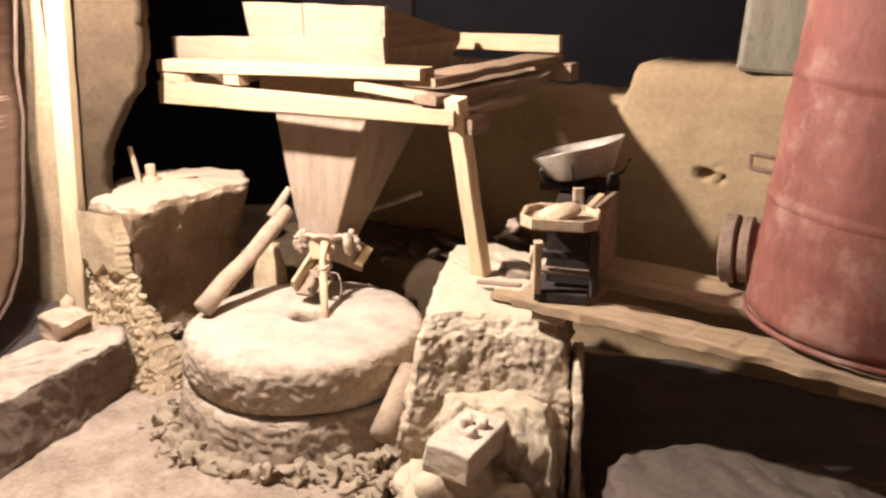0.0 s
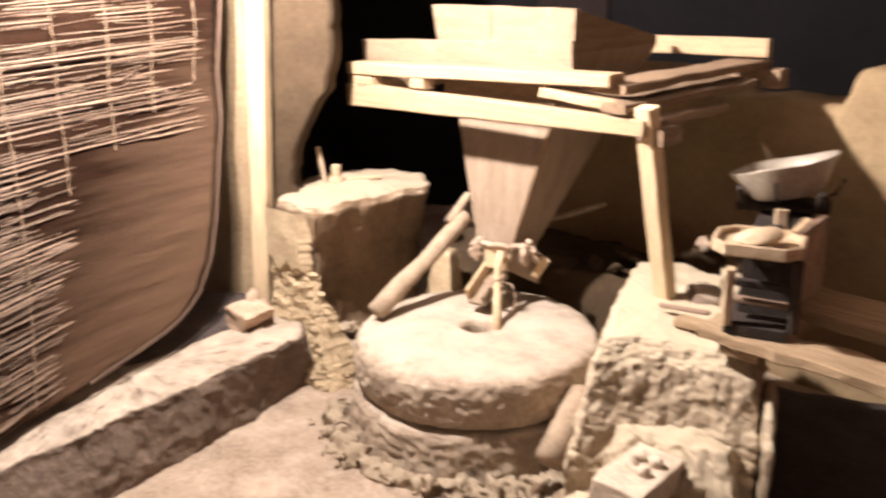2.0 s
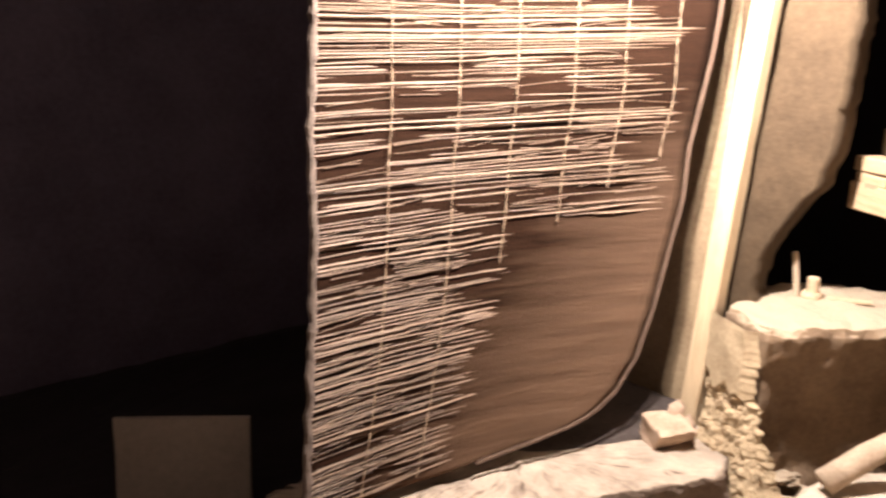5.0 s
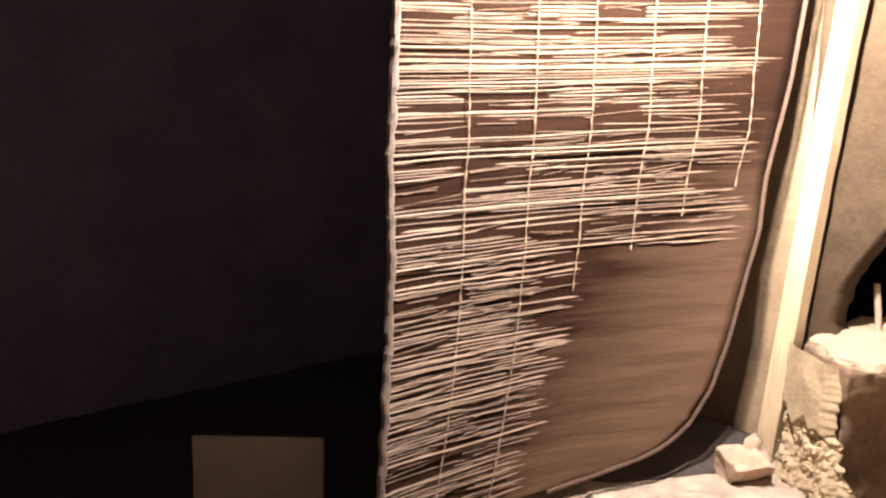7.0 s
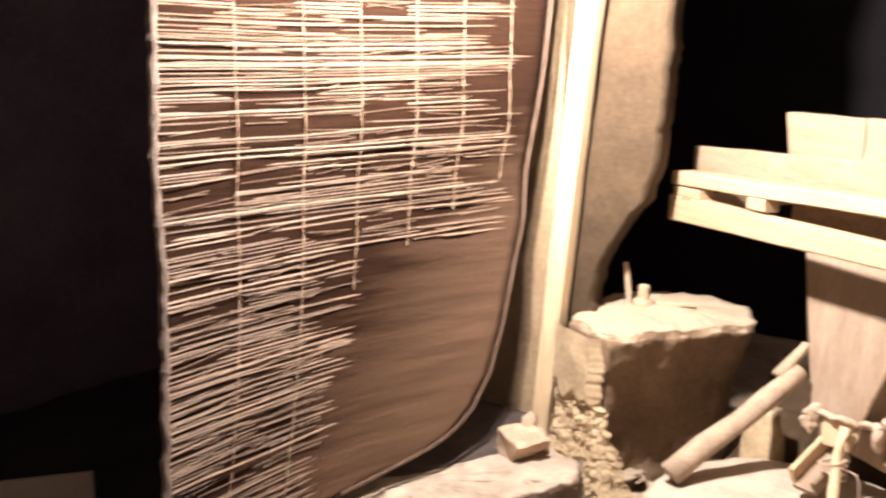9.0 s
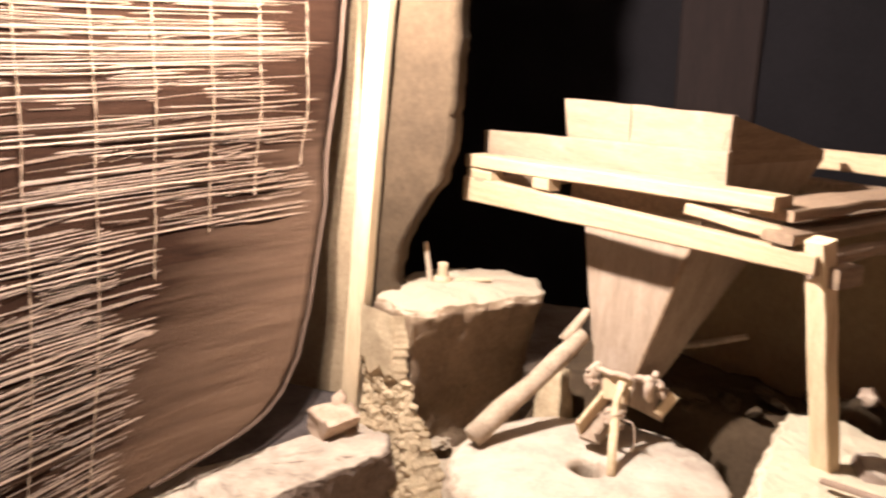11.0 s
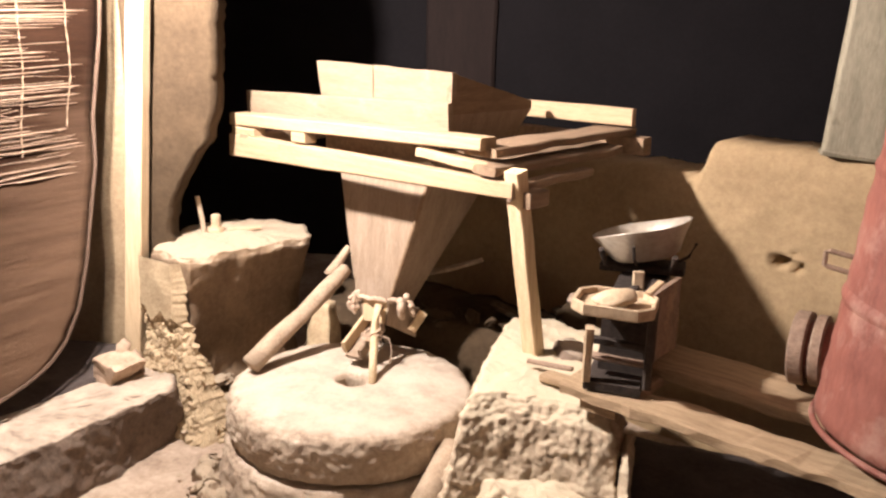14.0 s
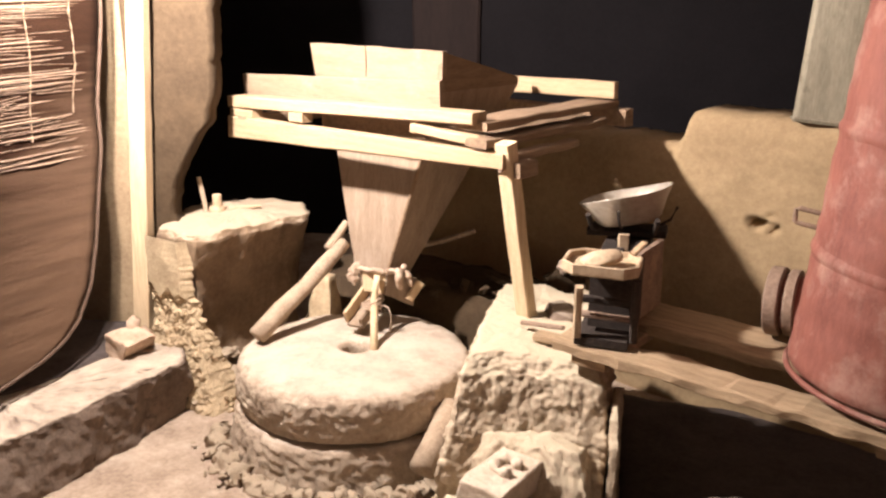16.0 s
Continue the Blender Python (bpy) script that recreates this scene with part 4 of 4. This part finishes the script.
solo("floor_slab", block(((-0.02, ((0.47, 1.3), (0.47, 1.93), (0.50, 2.06), (0.73, 2.15), (1.15, 2.02), (1.7, 1.85), (1.7, 1.3))), (0.15, ((0.48, 1.3), (0.48, 1.93), (0.51, 2.05), (0.73, 2.14), (1.15, 2.0), (1.7, 1.83), (1.7, 1.3))), (0.2, ((0.50, 1.3), (0.50, 1.95), (0.54, 2.04), (0.73, 2.12), (1.15, 1.98), (1.7, 1.81), (1.7, 1.3)))), n=260, steps=6, top=24, amp=0.016, scale=11, seed=33), M_SLAB, "raised cement slab with a broken edge under the shelf", "slab", smooth=True)

# ---- shelf and what stands on it ----
shelf = thing("plank_shelf", (0.6, 2.2, 0.55), "rough plank shelf resting on the rock pedestal", "shelf")


def sh(s, d, z):
    """s along the shelf from its front left corner, d back from its front edge."""
    return Vector((0.245, 2.20, 0)) + ALONG * s + ACROSS * d + Vector((0, 0, z))


part("plank", beam(sh(0.0, 0.06, 0.562), sh(1.7, 0.055, 0.562), 0.11, 0.030, cuts=60, amp=0.009, seed=1), M_SHELF, shelf, "chewed front plank")
part("plank", beam(sh(0.06, 0.375, 0.556), sh(1.7, 0.375, 0.556), 0.20, 0.034, cuts=40, amp=0.006, seed=2), M_SHELF, shelf)
part("crosspiece", beam(sh(0.10, 0.02, 0.532), sh(0.10, 0.48, 0.532), 0.10, 0.03, seed=6), M_SHELF, shelf)
part("crosspiece", beam(sh(0.86, 0.02, 0.532), sh(0.86, 0.48, 0.532), 0.10, 0.03, seed=7), M_SHELF, shelf)
part("bearer", beam(sh(1.45, -0.0, 0.52), sh(1.45, 0.6, 0.52), 0.06, 0.05, seed=4), M_DARK_WOOD, shelf)
part("prop", beam(sh(1.45, 0.25, 0.0), sh(1.45, 0.25, 0.5), 0.08, 0.08, (1, 0, 0), seed=5), M_DARK_WOOD, shelf)

# counter scale
scale_thing = thing("counter_scale", (0.4, 2.38, 0.58), "old iron counter scale with a plate and tilted scoop pan", "scale")
SA, SB = Vector((0.355, 2.18, 0)), Vector((0.425, 2.57, 0))
SD = (SB - SA).normalized()
SS = Vector((SD.y, -SD.x, 0))


def sc(along, across, z):
    return SA + SD * along + SS * across + Vector((0, 0, z))


part("base", beam(sc(-0.02, 0.02, 0.592), sc(0.47, 0.02, 0.592), 0.14, 0.022, seed=1), M_IRON, scale_thing)
part("end_plate", beam(sc(-0.01, -0.045, 0.60), sc(-0.01, -0.045, 0.74), 0.022, 0.03, (0, 1, 0), seed=2), M_PLATE, scale_thing)
part("end_plate", beam(sc(0.0, 0.10, 0.60), sc(0.0, 0.10, 0.77), 0.02, 0.03, (0, 1, 0), seed=3), M_IRON, scale_thing)
part("body", panel(((0.430, 2.245, 0.595), (0.555, 2.48, 0.595), (0.548, 2.465, 0.80), (0.47, 2.32, 0.79)), (-0.88, 0.47, 0), 0.014, seed=4), M_RUST, scale_thing, "dusty tan side casting")
part("body", panel((sc(0.1, -0.03, 0.60), sc(0.45, -0.03, 0.60), sc(0.42, -0.03, 0.78), sc(0.13, -0.03, 0.74)), SS, 0.014, seed=5), M_IRON, scale_thing)
# Black block fills the frame; the opening's darkness is put into its colour.
part("dark_housing", beam(sc(0.07, 0.035, 0.69), sc(0.44, 0.035, 0.69), 0.13, 0.18, seed=15), M_IRON, scale_thing)
part("balance_beam", beam(sc(0.0, 0.03, 0.765), sc(0.42, 0.03, 0.79), 0.02, 0.03, seed=6), M_IRON, scale_thing)
part("lever", beam(sc(0.02, -0.06, 0.70), sc(0.02, 0.10, 0.695), 0.014, 0.02, seed=7), M_IRON, scale_thing)
part("lever", beam(sc(0.04, -0.05, 0.65), sc(0.04, 0.10, 0.645), 0.03, 0.012, seed=8), M_RUST, scale_thing)
part("pillar", beam(sc(0.0, 0.02, 0.75), sc(0.0, 0.02, 0.81), 0.05, 0.03, seed=9), M_IRON, scale_thing)


def build_plate():
    bm = bmesh.new()
    c, w, l, k = sc(0.0, 0.01, 0), 0.098, 0.078, 0.034
    outline = [(-w, -l + k), (-w + k, -l), (w - k, -l), (w, -l + k), (w, l - k), (w - k, l), (-w + k, l), (-w, l - k)]
    rings = []
    for f, z in ((0.98, 0.792), (1.0, 0.796), (1.0, 0.82), (0.96, 0.822), (0.9, 0.82), (0.88, 0.806)):
        rings.append([bm.verts.new(c + SS * (x * f) + SD * (y * f) + Vector((0, 0, z + 0.0 * x))) for x, y in outline])
    for r, s in zip(rings, rings[1:]):
        for i in range(8):
            bm.faces.new((r[i], r[(i + 1) % 8], s[(i + 1) % 8], s[i]))
    bm.faces.new(rings[0])
    bm.faces.new(rings[-1])
    return bm


part("weighing_plate", build_plate(), M_PLATE, scale_thing, "floury eight-cornered plate with a raised rim")
part("pan_post", beam(sc(0.22, 0.035, 0.77), sc(0.22, 0.035, 0.83), 0.03, 0.016, (0, 1, 0), seed=10), M_PLATE, scale_thing)
for a in (-0.09, 0.09):
    part("pan_arm", tube([sc(0.40, 0.02 + a * 0.3, 0.80), sc(0.33, 0.02 + a, 0.81), sc(0.29, 0.02 + a * 1.1, 0.86)], 0.008, 8), M_IRON, scale_thing)
for a in (-0.7, 0.9, 2.4):
    part("pan_clip", tube([Vector((0.455 + r * math.cos(a - 1.2), 2.555 + r * math.sin(a - 1.2), z)) for r, z in ((0.09, 0.826), (0.118, 0.845), (0.135, 0.885))], 0.0045, 6), M_IRON, scale_thing)
part("pan_cradle", beam(sc(0.40, -0.09, 0.79), sc(0.40, 0.14, 0.80), 0.10, 0.02, seed=12), M_IRON, scale_thing)


def build_pan():
    bm = bmesh.new()
    n, rings = 56, []
    for r, z, rimlift in ((0.0, 0.0, 0), (0.05, 0.0, 0), (0.085, 0.003, 0), (0.096, 0.012, 0.1), (0.118, 0.055, 0.7), (0.133, 0.085, 1.0), (0.139, 0.086, 1.0), (0.138, 0.083, 1.0), (0.116, 0.05, 0.65), (0.094, 0.008, 0.05), (0.08, -0.003, 0), (0.0, -0.003, 0)):
        ring = []
        for k in range(n):
            a = k * math.tau / n
            x, y = r * math.cos(a), r * math.sin(a)
            lift = rimlift * (0.010 * math.cos(a) ** 3)
            ring.append(bm.verts.new((x, y, z + lift)))
        rings.append(ring)
    for r0, r1 in zip(rings, rings[1:]):
        for k in range(n):
            bm.faces.new((r0[k], r0[(k + 1) % n], r1[(k + 1) % n], r1[k]))
    bmesh.ops.remove_doubles(bm, verts=bm.verts, dist=1e-5)
    bm.transform(Matrix.Translation((0.455, 2.555, 0.826)) @ Euler((-0.15, -0.19, 0.05)).to_matrix().to_4x4())
    return bm


part("scoop_pan", build_pan(), M_ALU, scale_thing, "dull aluminium scoop pan", smooth=True)
bmw = bmesh.new()
lump(bmw, sc(-0.02, 0.01, 0.826), 0.042, 75, flat=0.6, sub=3, amp=0.2)
solo("weight_stone", bmw, M_PLATE, "smooth stone used as a weight on the scale plate", "stone", smooth=True)
solo("wood_sliver", beam(sc(0.05, 0.08, 0.826), sc(0.09, 0.105, 0.848), 0.02, 0.008, seed=4), M_PINE, "small sliver of wood on the scale plate", "sliver")
solo("flat_trowel", beam((0.15, 2.44, 0.527), (0.275, 2.37, 0.545), 0.016, 0.012, amp=0.001, seed=2), M_RUST, "thin flat iron trowel handle beside the scale", "trowel")
bmt = bmesh.new()
lump(bmt, (0.27, 2.58, 0.51), 0.075, 61, flat=0.45, sub=3, amp=0.35)
solo("grey_stone", bmt, M_KERB, "flat grey stone beside the stand's leg", "stone", smooth=True)
solo("wood_block", beam((0.2, 2.36, 0.522), (0.285, 2.31, 0.528), 0.05, 0.022, seed=6), M_SHELF, "small wooden block under the trowel", "wood block")

# iron hub on the shelf
hub = thing("iron_hub", (0.88, 2.33, 0.58), "rusty iron pulley hub lying on the shelf", "hub")
HA = Vector((0.86, -0.4, 0.05)).normalized()
HC = Vector((0.85, 2.345, 0.674))
part("flange", lathe(HC, ((0.0, -0.022), (0.07, -0.022), (0.091, -0.022), (0.095, -0.018), (0.095, 0.012), (0.091, 0.016), (0.074, 0.016)), 40, HA), M_RUST, hub, smooth=False)
part("second_flange", lathe(HC + HA * 0.05, ((0.072, -0.022), (0.089, -0.022), (0.091, -0.018), (0.091, 0.002), (0.074, 0.006)), 40, HA), M_RUST, hub)
part("barrel", lathe(HC, ((0.075, 0.01), (0.074, 0.16), (0.0, 0.16)), 40, HA), M_DRUM, hub, "pinkish rust-stained barrel", smooth=True)

# red drum on the shelf
drum = thing("red_drum", (1.09, 2.03, 0.58), "worn red steel drum with scuffed hoops on the shelf", "drum")
DAX = Vector((0.09, 0.0, 1.0)).normalized()
DC = Vector((1.09, 2.03, 0.582))
rs2 = random.Random(3)
prof = [(0.0, 0.012), (0.262, 0.012), (0.276, 0.02)] + [(0.278 + 0.0015 * math.sin(k * 1.7), 0.02 + 0.84 * k / 40) for k in range(1, 40)] + [(0.278, 0.862), (0.27, 0.866), (0.0, 0.866)]
part("shell", rough(lathe(DC, prof, 96, DAX), 0.0035, 5, 2), M_DRUM, drum, smooth=True)
for nm, zc, w, h in (("hoop", 0.30, 0.009, 0.024), ("hoop", 0.585, 0.009, 0.024)):
    part(nm, lathe(DC + DAX * zc, [(0.274 + w * math.exp(-((k - 6) / 2.6) ** 2), h * (k - 6) / 6 * 1.6) for k in range(13)], 96, DAX), M_DRUM, drum, smooth=True)
for nm, zc in (("bottom_rim", 0.008), ("top_rim", 0.868)):
    part(nm, lathe(DC + DAX * zc, [(0.279 + 0.007 * math.cos(a * math.tau / 8), 0.008 * math.sin(a * math.tau / 8)) for a in range(9)], 96, DAX), M_DRUM, drum, smooth=True)
part("handle_bracket", tube([(0.90, 2.145, 0.965), (0.83, 2.175, 0.975), (0.822, 2.178, 0.972), (0.822, 2.178, 0.942), (0.83, 2.175, 0.938), (0.90, 2.145, 0.928)], 0.006, 8), M_RUST, drum, "rusty bracket")

# tin on the wall top
tin = thing("square_tin", (1.09, 2.95, 1.08), "dull galvanised tin standing on the mud wall", "tin")


def build_tin():
    bm = bmesh.new()
    w, r, rings = 0.115, 0.02, []
    for z, g in ((0.0, 0.97), (0.004, 1.0), (0.012, 1.0), (0.018, 0.985), (0.15, 0.985), (0.3, 0.985), (0.43, 0.985), (0.505, 1.0), (0.51, 0.97)):
        ring = []
        for cx, cy, a0 in ((1, 1, 0), (-1, 1, 90), (-1, -1, 180), (1, -1, 270)):
            for k in range(5):
                a = radians(a0 + k * 22.5)
                ring.append(bm.verts.new((g * (cx * (w - r) + r * math.cos(a)), g * (cy * (w - r) + r * math.sin(a)), z)))
        rings.append(ring)
    n = len(rings[0])
    for r0, r1 in zip(rings, rings[1:]):
        for k in range(n):
            bm.faces.new((r0[k], r0[(k + 1) % n], r1[(k + 1) % n], r1[k]))
    bm.faces.new(rings[0])
    bm.faces.new(rings[-1])
    bm.transform(Matrix.Translation((1.105, 2.96, 1.085)) @ Euler((0.0, 0.05, -0.35)).to_matrix().to_4x4())
    return bm


part("body", build_tin(), M_TIN, tin, smooth=False)
TM = Matrix.Translation((1.105, 2.96, 1.085)) @ Euler((0.0, 0.05, -0.35)).to_matrix().to_4x4()
for z in (0.012, 0.498):
    for x, y in ((0, 1), (0, -1), (1, 0), (-1, 0)):
        a, b = Vector((x * 0.115 - y * 0.105, y * 0.115 - x * 0.105, z)), Vector((x * 0.115 + y * 0.105, y * 0.115 + x * 0.105, z))
        part("seam", tube([TM @ a, TM @ b], 0.005, 8), M_TIN, tin)

# ---- the reed screen ----
def screen_x(y, z):
    return -1.635 + 0.255 * max(y - 1.7, 0) ** 2 + 0.15 * max(0, 1.1 - z)


def screen_right(z):
    pts = ((0.25, 1.92), (0.271, 2.085), (0.285, 2.19), (0.302, 2.33), (0.345, 2.45), (0.40, 2.52), (0.50, 2.59), (0.64, 2.645), (0.96, 2.742), (1.38, 2.803), (2.4, 2.88))
    if z <= pts[0][0]:
        return pts[0][1]
    for (z0, y0), (z1, y1) in zip(pts, pts[1:]):
        if z <= z1:
            return y0 + (y1 - y0) * (z - z0) / (z1 - z0)
    return pts[-1][1]


def screen_left(z):
    return 1.668 - max(0, 0.97 - z) * 0.15 + max(0, z - 0.97) * 0.04


screen = thing("reed_screen", (-1.55, 2.2, 0.25), "hanging screen of tied dry reeds with frayed edging", "screen")
TOP, LOW = 2.3, 0.26


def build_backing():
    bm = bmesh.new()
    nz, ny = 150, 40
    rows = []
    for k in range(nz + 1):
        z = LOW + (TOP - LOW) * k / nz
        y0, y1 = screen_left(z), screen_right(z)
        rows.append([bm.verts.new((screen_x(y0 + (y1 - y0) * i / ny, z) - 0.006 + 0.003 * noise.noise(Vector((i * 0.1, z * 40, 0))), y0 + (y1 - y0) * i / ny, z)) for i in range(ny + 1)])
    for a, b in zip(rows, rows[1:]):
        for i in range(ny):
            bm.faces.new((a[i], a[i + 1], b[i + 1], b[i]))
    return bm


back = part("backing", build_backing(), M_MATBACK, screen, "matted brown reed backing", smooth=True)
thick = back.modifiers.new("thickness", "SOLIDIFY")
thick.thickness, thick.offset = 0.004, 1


STRINGS = (1.896, 2.091, 2.258, 2.424, 2.565, 2.705)


def gone(y, z):
    """Reeds broken out between two strings: near 1 inside such a gap."""
    cell = sum(1 for q in STRINGS if q < y)
    lo, hi = ([1.6] + list(STRINGS))[cell], (list(STRINGS) + [2.85])[cell]
    inside = min(1.0, min(y - lo, hi - y) / 0.012)
    return max(0.0, min(1.0, inside)) * max(0.0, min(1.0, 5 * (-0.27 - noise.noise(Vector((cell * 3.7 + 0.4, z * 17, 11))))))


def proud(y, z):
    """How far loose reeds stand off the backing: most in the upper and free-hanging part."""
    edge = 2.76 if z > 0.93 else 2.05 + 0.25 * (z - 0.3) / 0.6
    return max(0.0, min(1.0, (edge - y) / 0.22 + 0.6 * noise.noise(Vector((0, z * 30, 5)))))


def build_reed(z, r, seed):
    rr = random.Random(seed)
    y0, y1 = screen_left(z) + rr.uniform(-0.004, 0.004), screen_right(z) - 0.015
    if y1 - y0 < 0.1:
        return None
    n = 44
    lean, ph = rr.uniform(-0.006, 0.008), rr.uniform(0, 50)
    own = rr.uniform(-0.006, 0.007)
    patchy = rr.random() < 0.35
    pts, rad = [], []
    for i in range(n + 1):
        f = i / n
        y = y0 + (y1 - y0) * f
        zz = z + lean * f + 0.022 * f * f + 0.004 * noise.noise(Vector((f * 4, ph, 0)))
        p = proud(y, zz)
        if patchy:
            p *= max(0.0, min(1.0, 0.45 + 2.4 * noise.noise(Vector((y * 3.2, ph, 7)))))
        p *= 1 - gone(y, zz)
        sheaf = 0.014 * noise.noise(Vector((y * 2.4, z * 16, 3))) + 0.006 * noise.noise(Vector((y * 7, ph, 9)))
        pts.append((screen_x(y, zz) - 0.012 * (1 - p) + (sheaf + own) * p, y, zz))
        rad.append(r * (0.9 + 0.2 * noise.noise(Vector((f * 9, ph, 4)))))
    return tube(pts, rad, 4)


rs = random.Random(12)
z, count = 0.27, 0
while z < 1.98 and count < 290:
    r = rs.choice((0.0014, 0.0016, 0.002, 0.0024, 0.003, 0.0036))
    bm = build_reed(z, r, 500 + count)
    if bm:
        part("reed", bm, M_REED, screen)
    z += rs.choice((0.0045, 0.005, 0.006, 0.0065, 0.008, 0.011, 0.02))
    count += 1
def build_wisps(n, seed):
    """Thin split reeds lying between the strings, many in one mesh."""
    rr = random.Random(seed)
    whole = bmesh.new()
    for _ in range(n):
        z = rr.uniform(0.3, 1.75)
        cell = rr.randrange(6 if z > 0.95 else 2)
        lo, hi = ([screen_left(z)] + list(STRINGS))[cell], STRINGS[cell]
        a, b = lo + (hi - lo) * rr.uniform(-0.05, 0.35), lo + (hi - lo) * rr.uniform(0.6, 1.2)
        drop, off, r = rr.uniform(-0.010, 0.016), rr.uniform(-0.004, 0.006), rr.uniform(0.0008, 0.0016)
        bend = 0.16 * max(0, 1.25 - z)
        pts = []
        for i in range(7):
            f = i / 6
            y = max(screen_left(z) + 0.004, a + (b - a) * f - bend * 0.5)
            pts.append(Vector((screen_x(y, z) + off * math.sin(3.1 * f), y, z + drop * f + 0.02 * (y - 1.7))))
        rings = [[whole.verts.new(p + Vector(c) * r) for c in ((1, 0, 0), (-0.5, 0, 0.87), (-0.5, 0, -0.87))] for p in pts]
        for q, w in zip(rings, rings[1:]):
            for k in range(3):
                whole.faces.new((q[k], q[(k + 1) % 3], w[(k + 1) % 3], w[k]))
    return whole


tagged(part("split_reeds", build_wisps(300, 77), M_REED, screen, "thin split reeds between the strings"), "thin split reeds between the strings", kind="stuff")
for y in STRINGS:
    pts = []
    for k in range(180):
        zz = 2.28 - (2.28 - LOW - 0.02) * k / 179
        yy = y - 0.14 * max(0, 1.25 - zz) * (1.25 - zz) - (0.05 + 0.12 * (y - 1.9)) * max(0, 1.25 - zz) + 0.003 * noise.noise(Vector((y, zz * 9, 0)))
        if yy > screen_right(zz) - 0.02 or (y > 2.2 and zz < 0.9 - (2.4 - y) * 0.6):
            break
        pts.append((screen_x(yy, zz) + 0.006 + 0.003 * noise.noise(Vector((y * 9, zz * 60, 2))), yy, zz))
    part("string", tube(pts, [(0.0010, 0.0022, 0.0026, 0.0012)[k % 4] for k in range(len(pts))], 5), M_STRING, screen)
pts = [(screen_x(screen_left(zz), zz) + 0.004, screen_left(zz) - 0.006 + 0.003 * noise.noise(Vector((zz * 25, 0, 0))), zz) for zz in [LOW + (TOP - LOW) * k / 90 for k in range(91)]]
part("edging", tube(pts, [0.011 + 0.005 * noise.noise(Vector((k * 0.7, 0, 0))) for k in range(91)], 8, 0.006), M_TAPE, screen, "frayed pale cloth edging")
pts = [(screen_x(screen_right(zz), zz) + 0.004, screen_right(zz), zz) for zz in [0.27 + (TOP - 0.27) * k / 90 for k in range(91)]]
part("edging", tube(pts, 0.006, 8, 0.001), M_EDGE, screen, "brown cloth edging")
part("hanging_rod", tube([(-1.66, 1.6, 2.31), (-1.4, 2.4, 2.31), (-1.2, 2.85, 2.31)], 0.018, 10), M_POLE, screen)

# grey board in the dark beyond the screen
solo("grey_board", beam((-2.142, 1.508, 0.0), (-2.162, 1.523, 0.305), 0.40, 0.02, (-0.8, 0.6, 0), amp=0.003), M_PANEL, "plain grey board standing in the dark", "board")

# ---- the lamp ----
lamp = thing("hanging_bulb", LAMP, "bare lit bulb hanging on a cable", "lamp")
part("bulb", lathe(LAMP, ((0.0, -0.046), (0.012, -0.044), (0.022, -0.034), (0.027, -0.018), (0.027, 0.006), (0.022, 0.03), (0.016, 0.045), (0.0, 0.046)), 12), M_GLOW, lamp, "glowing bulb", smooth=True)
part("socket", lathe(LAMP, ((0.0, 0.048), (0.02, 0.048), (0.022, 0.06), (0.022, 0.1), (0.012, 0.12), (0.0, 0.122)), 16), M_CAP, lamp)
part("cable", tube([LAMP + Vector((0, 0, 0.12)), LAMP + Vector((0.004, 0.003, 0.5)), Vector((LAMP.x, LAMP.y, 2.6))], 0.004, 6), M_CABLE, lamp)
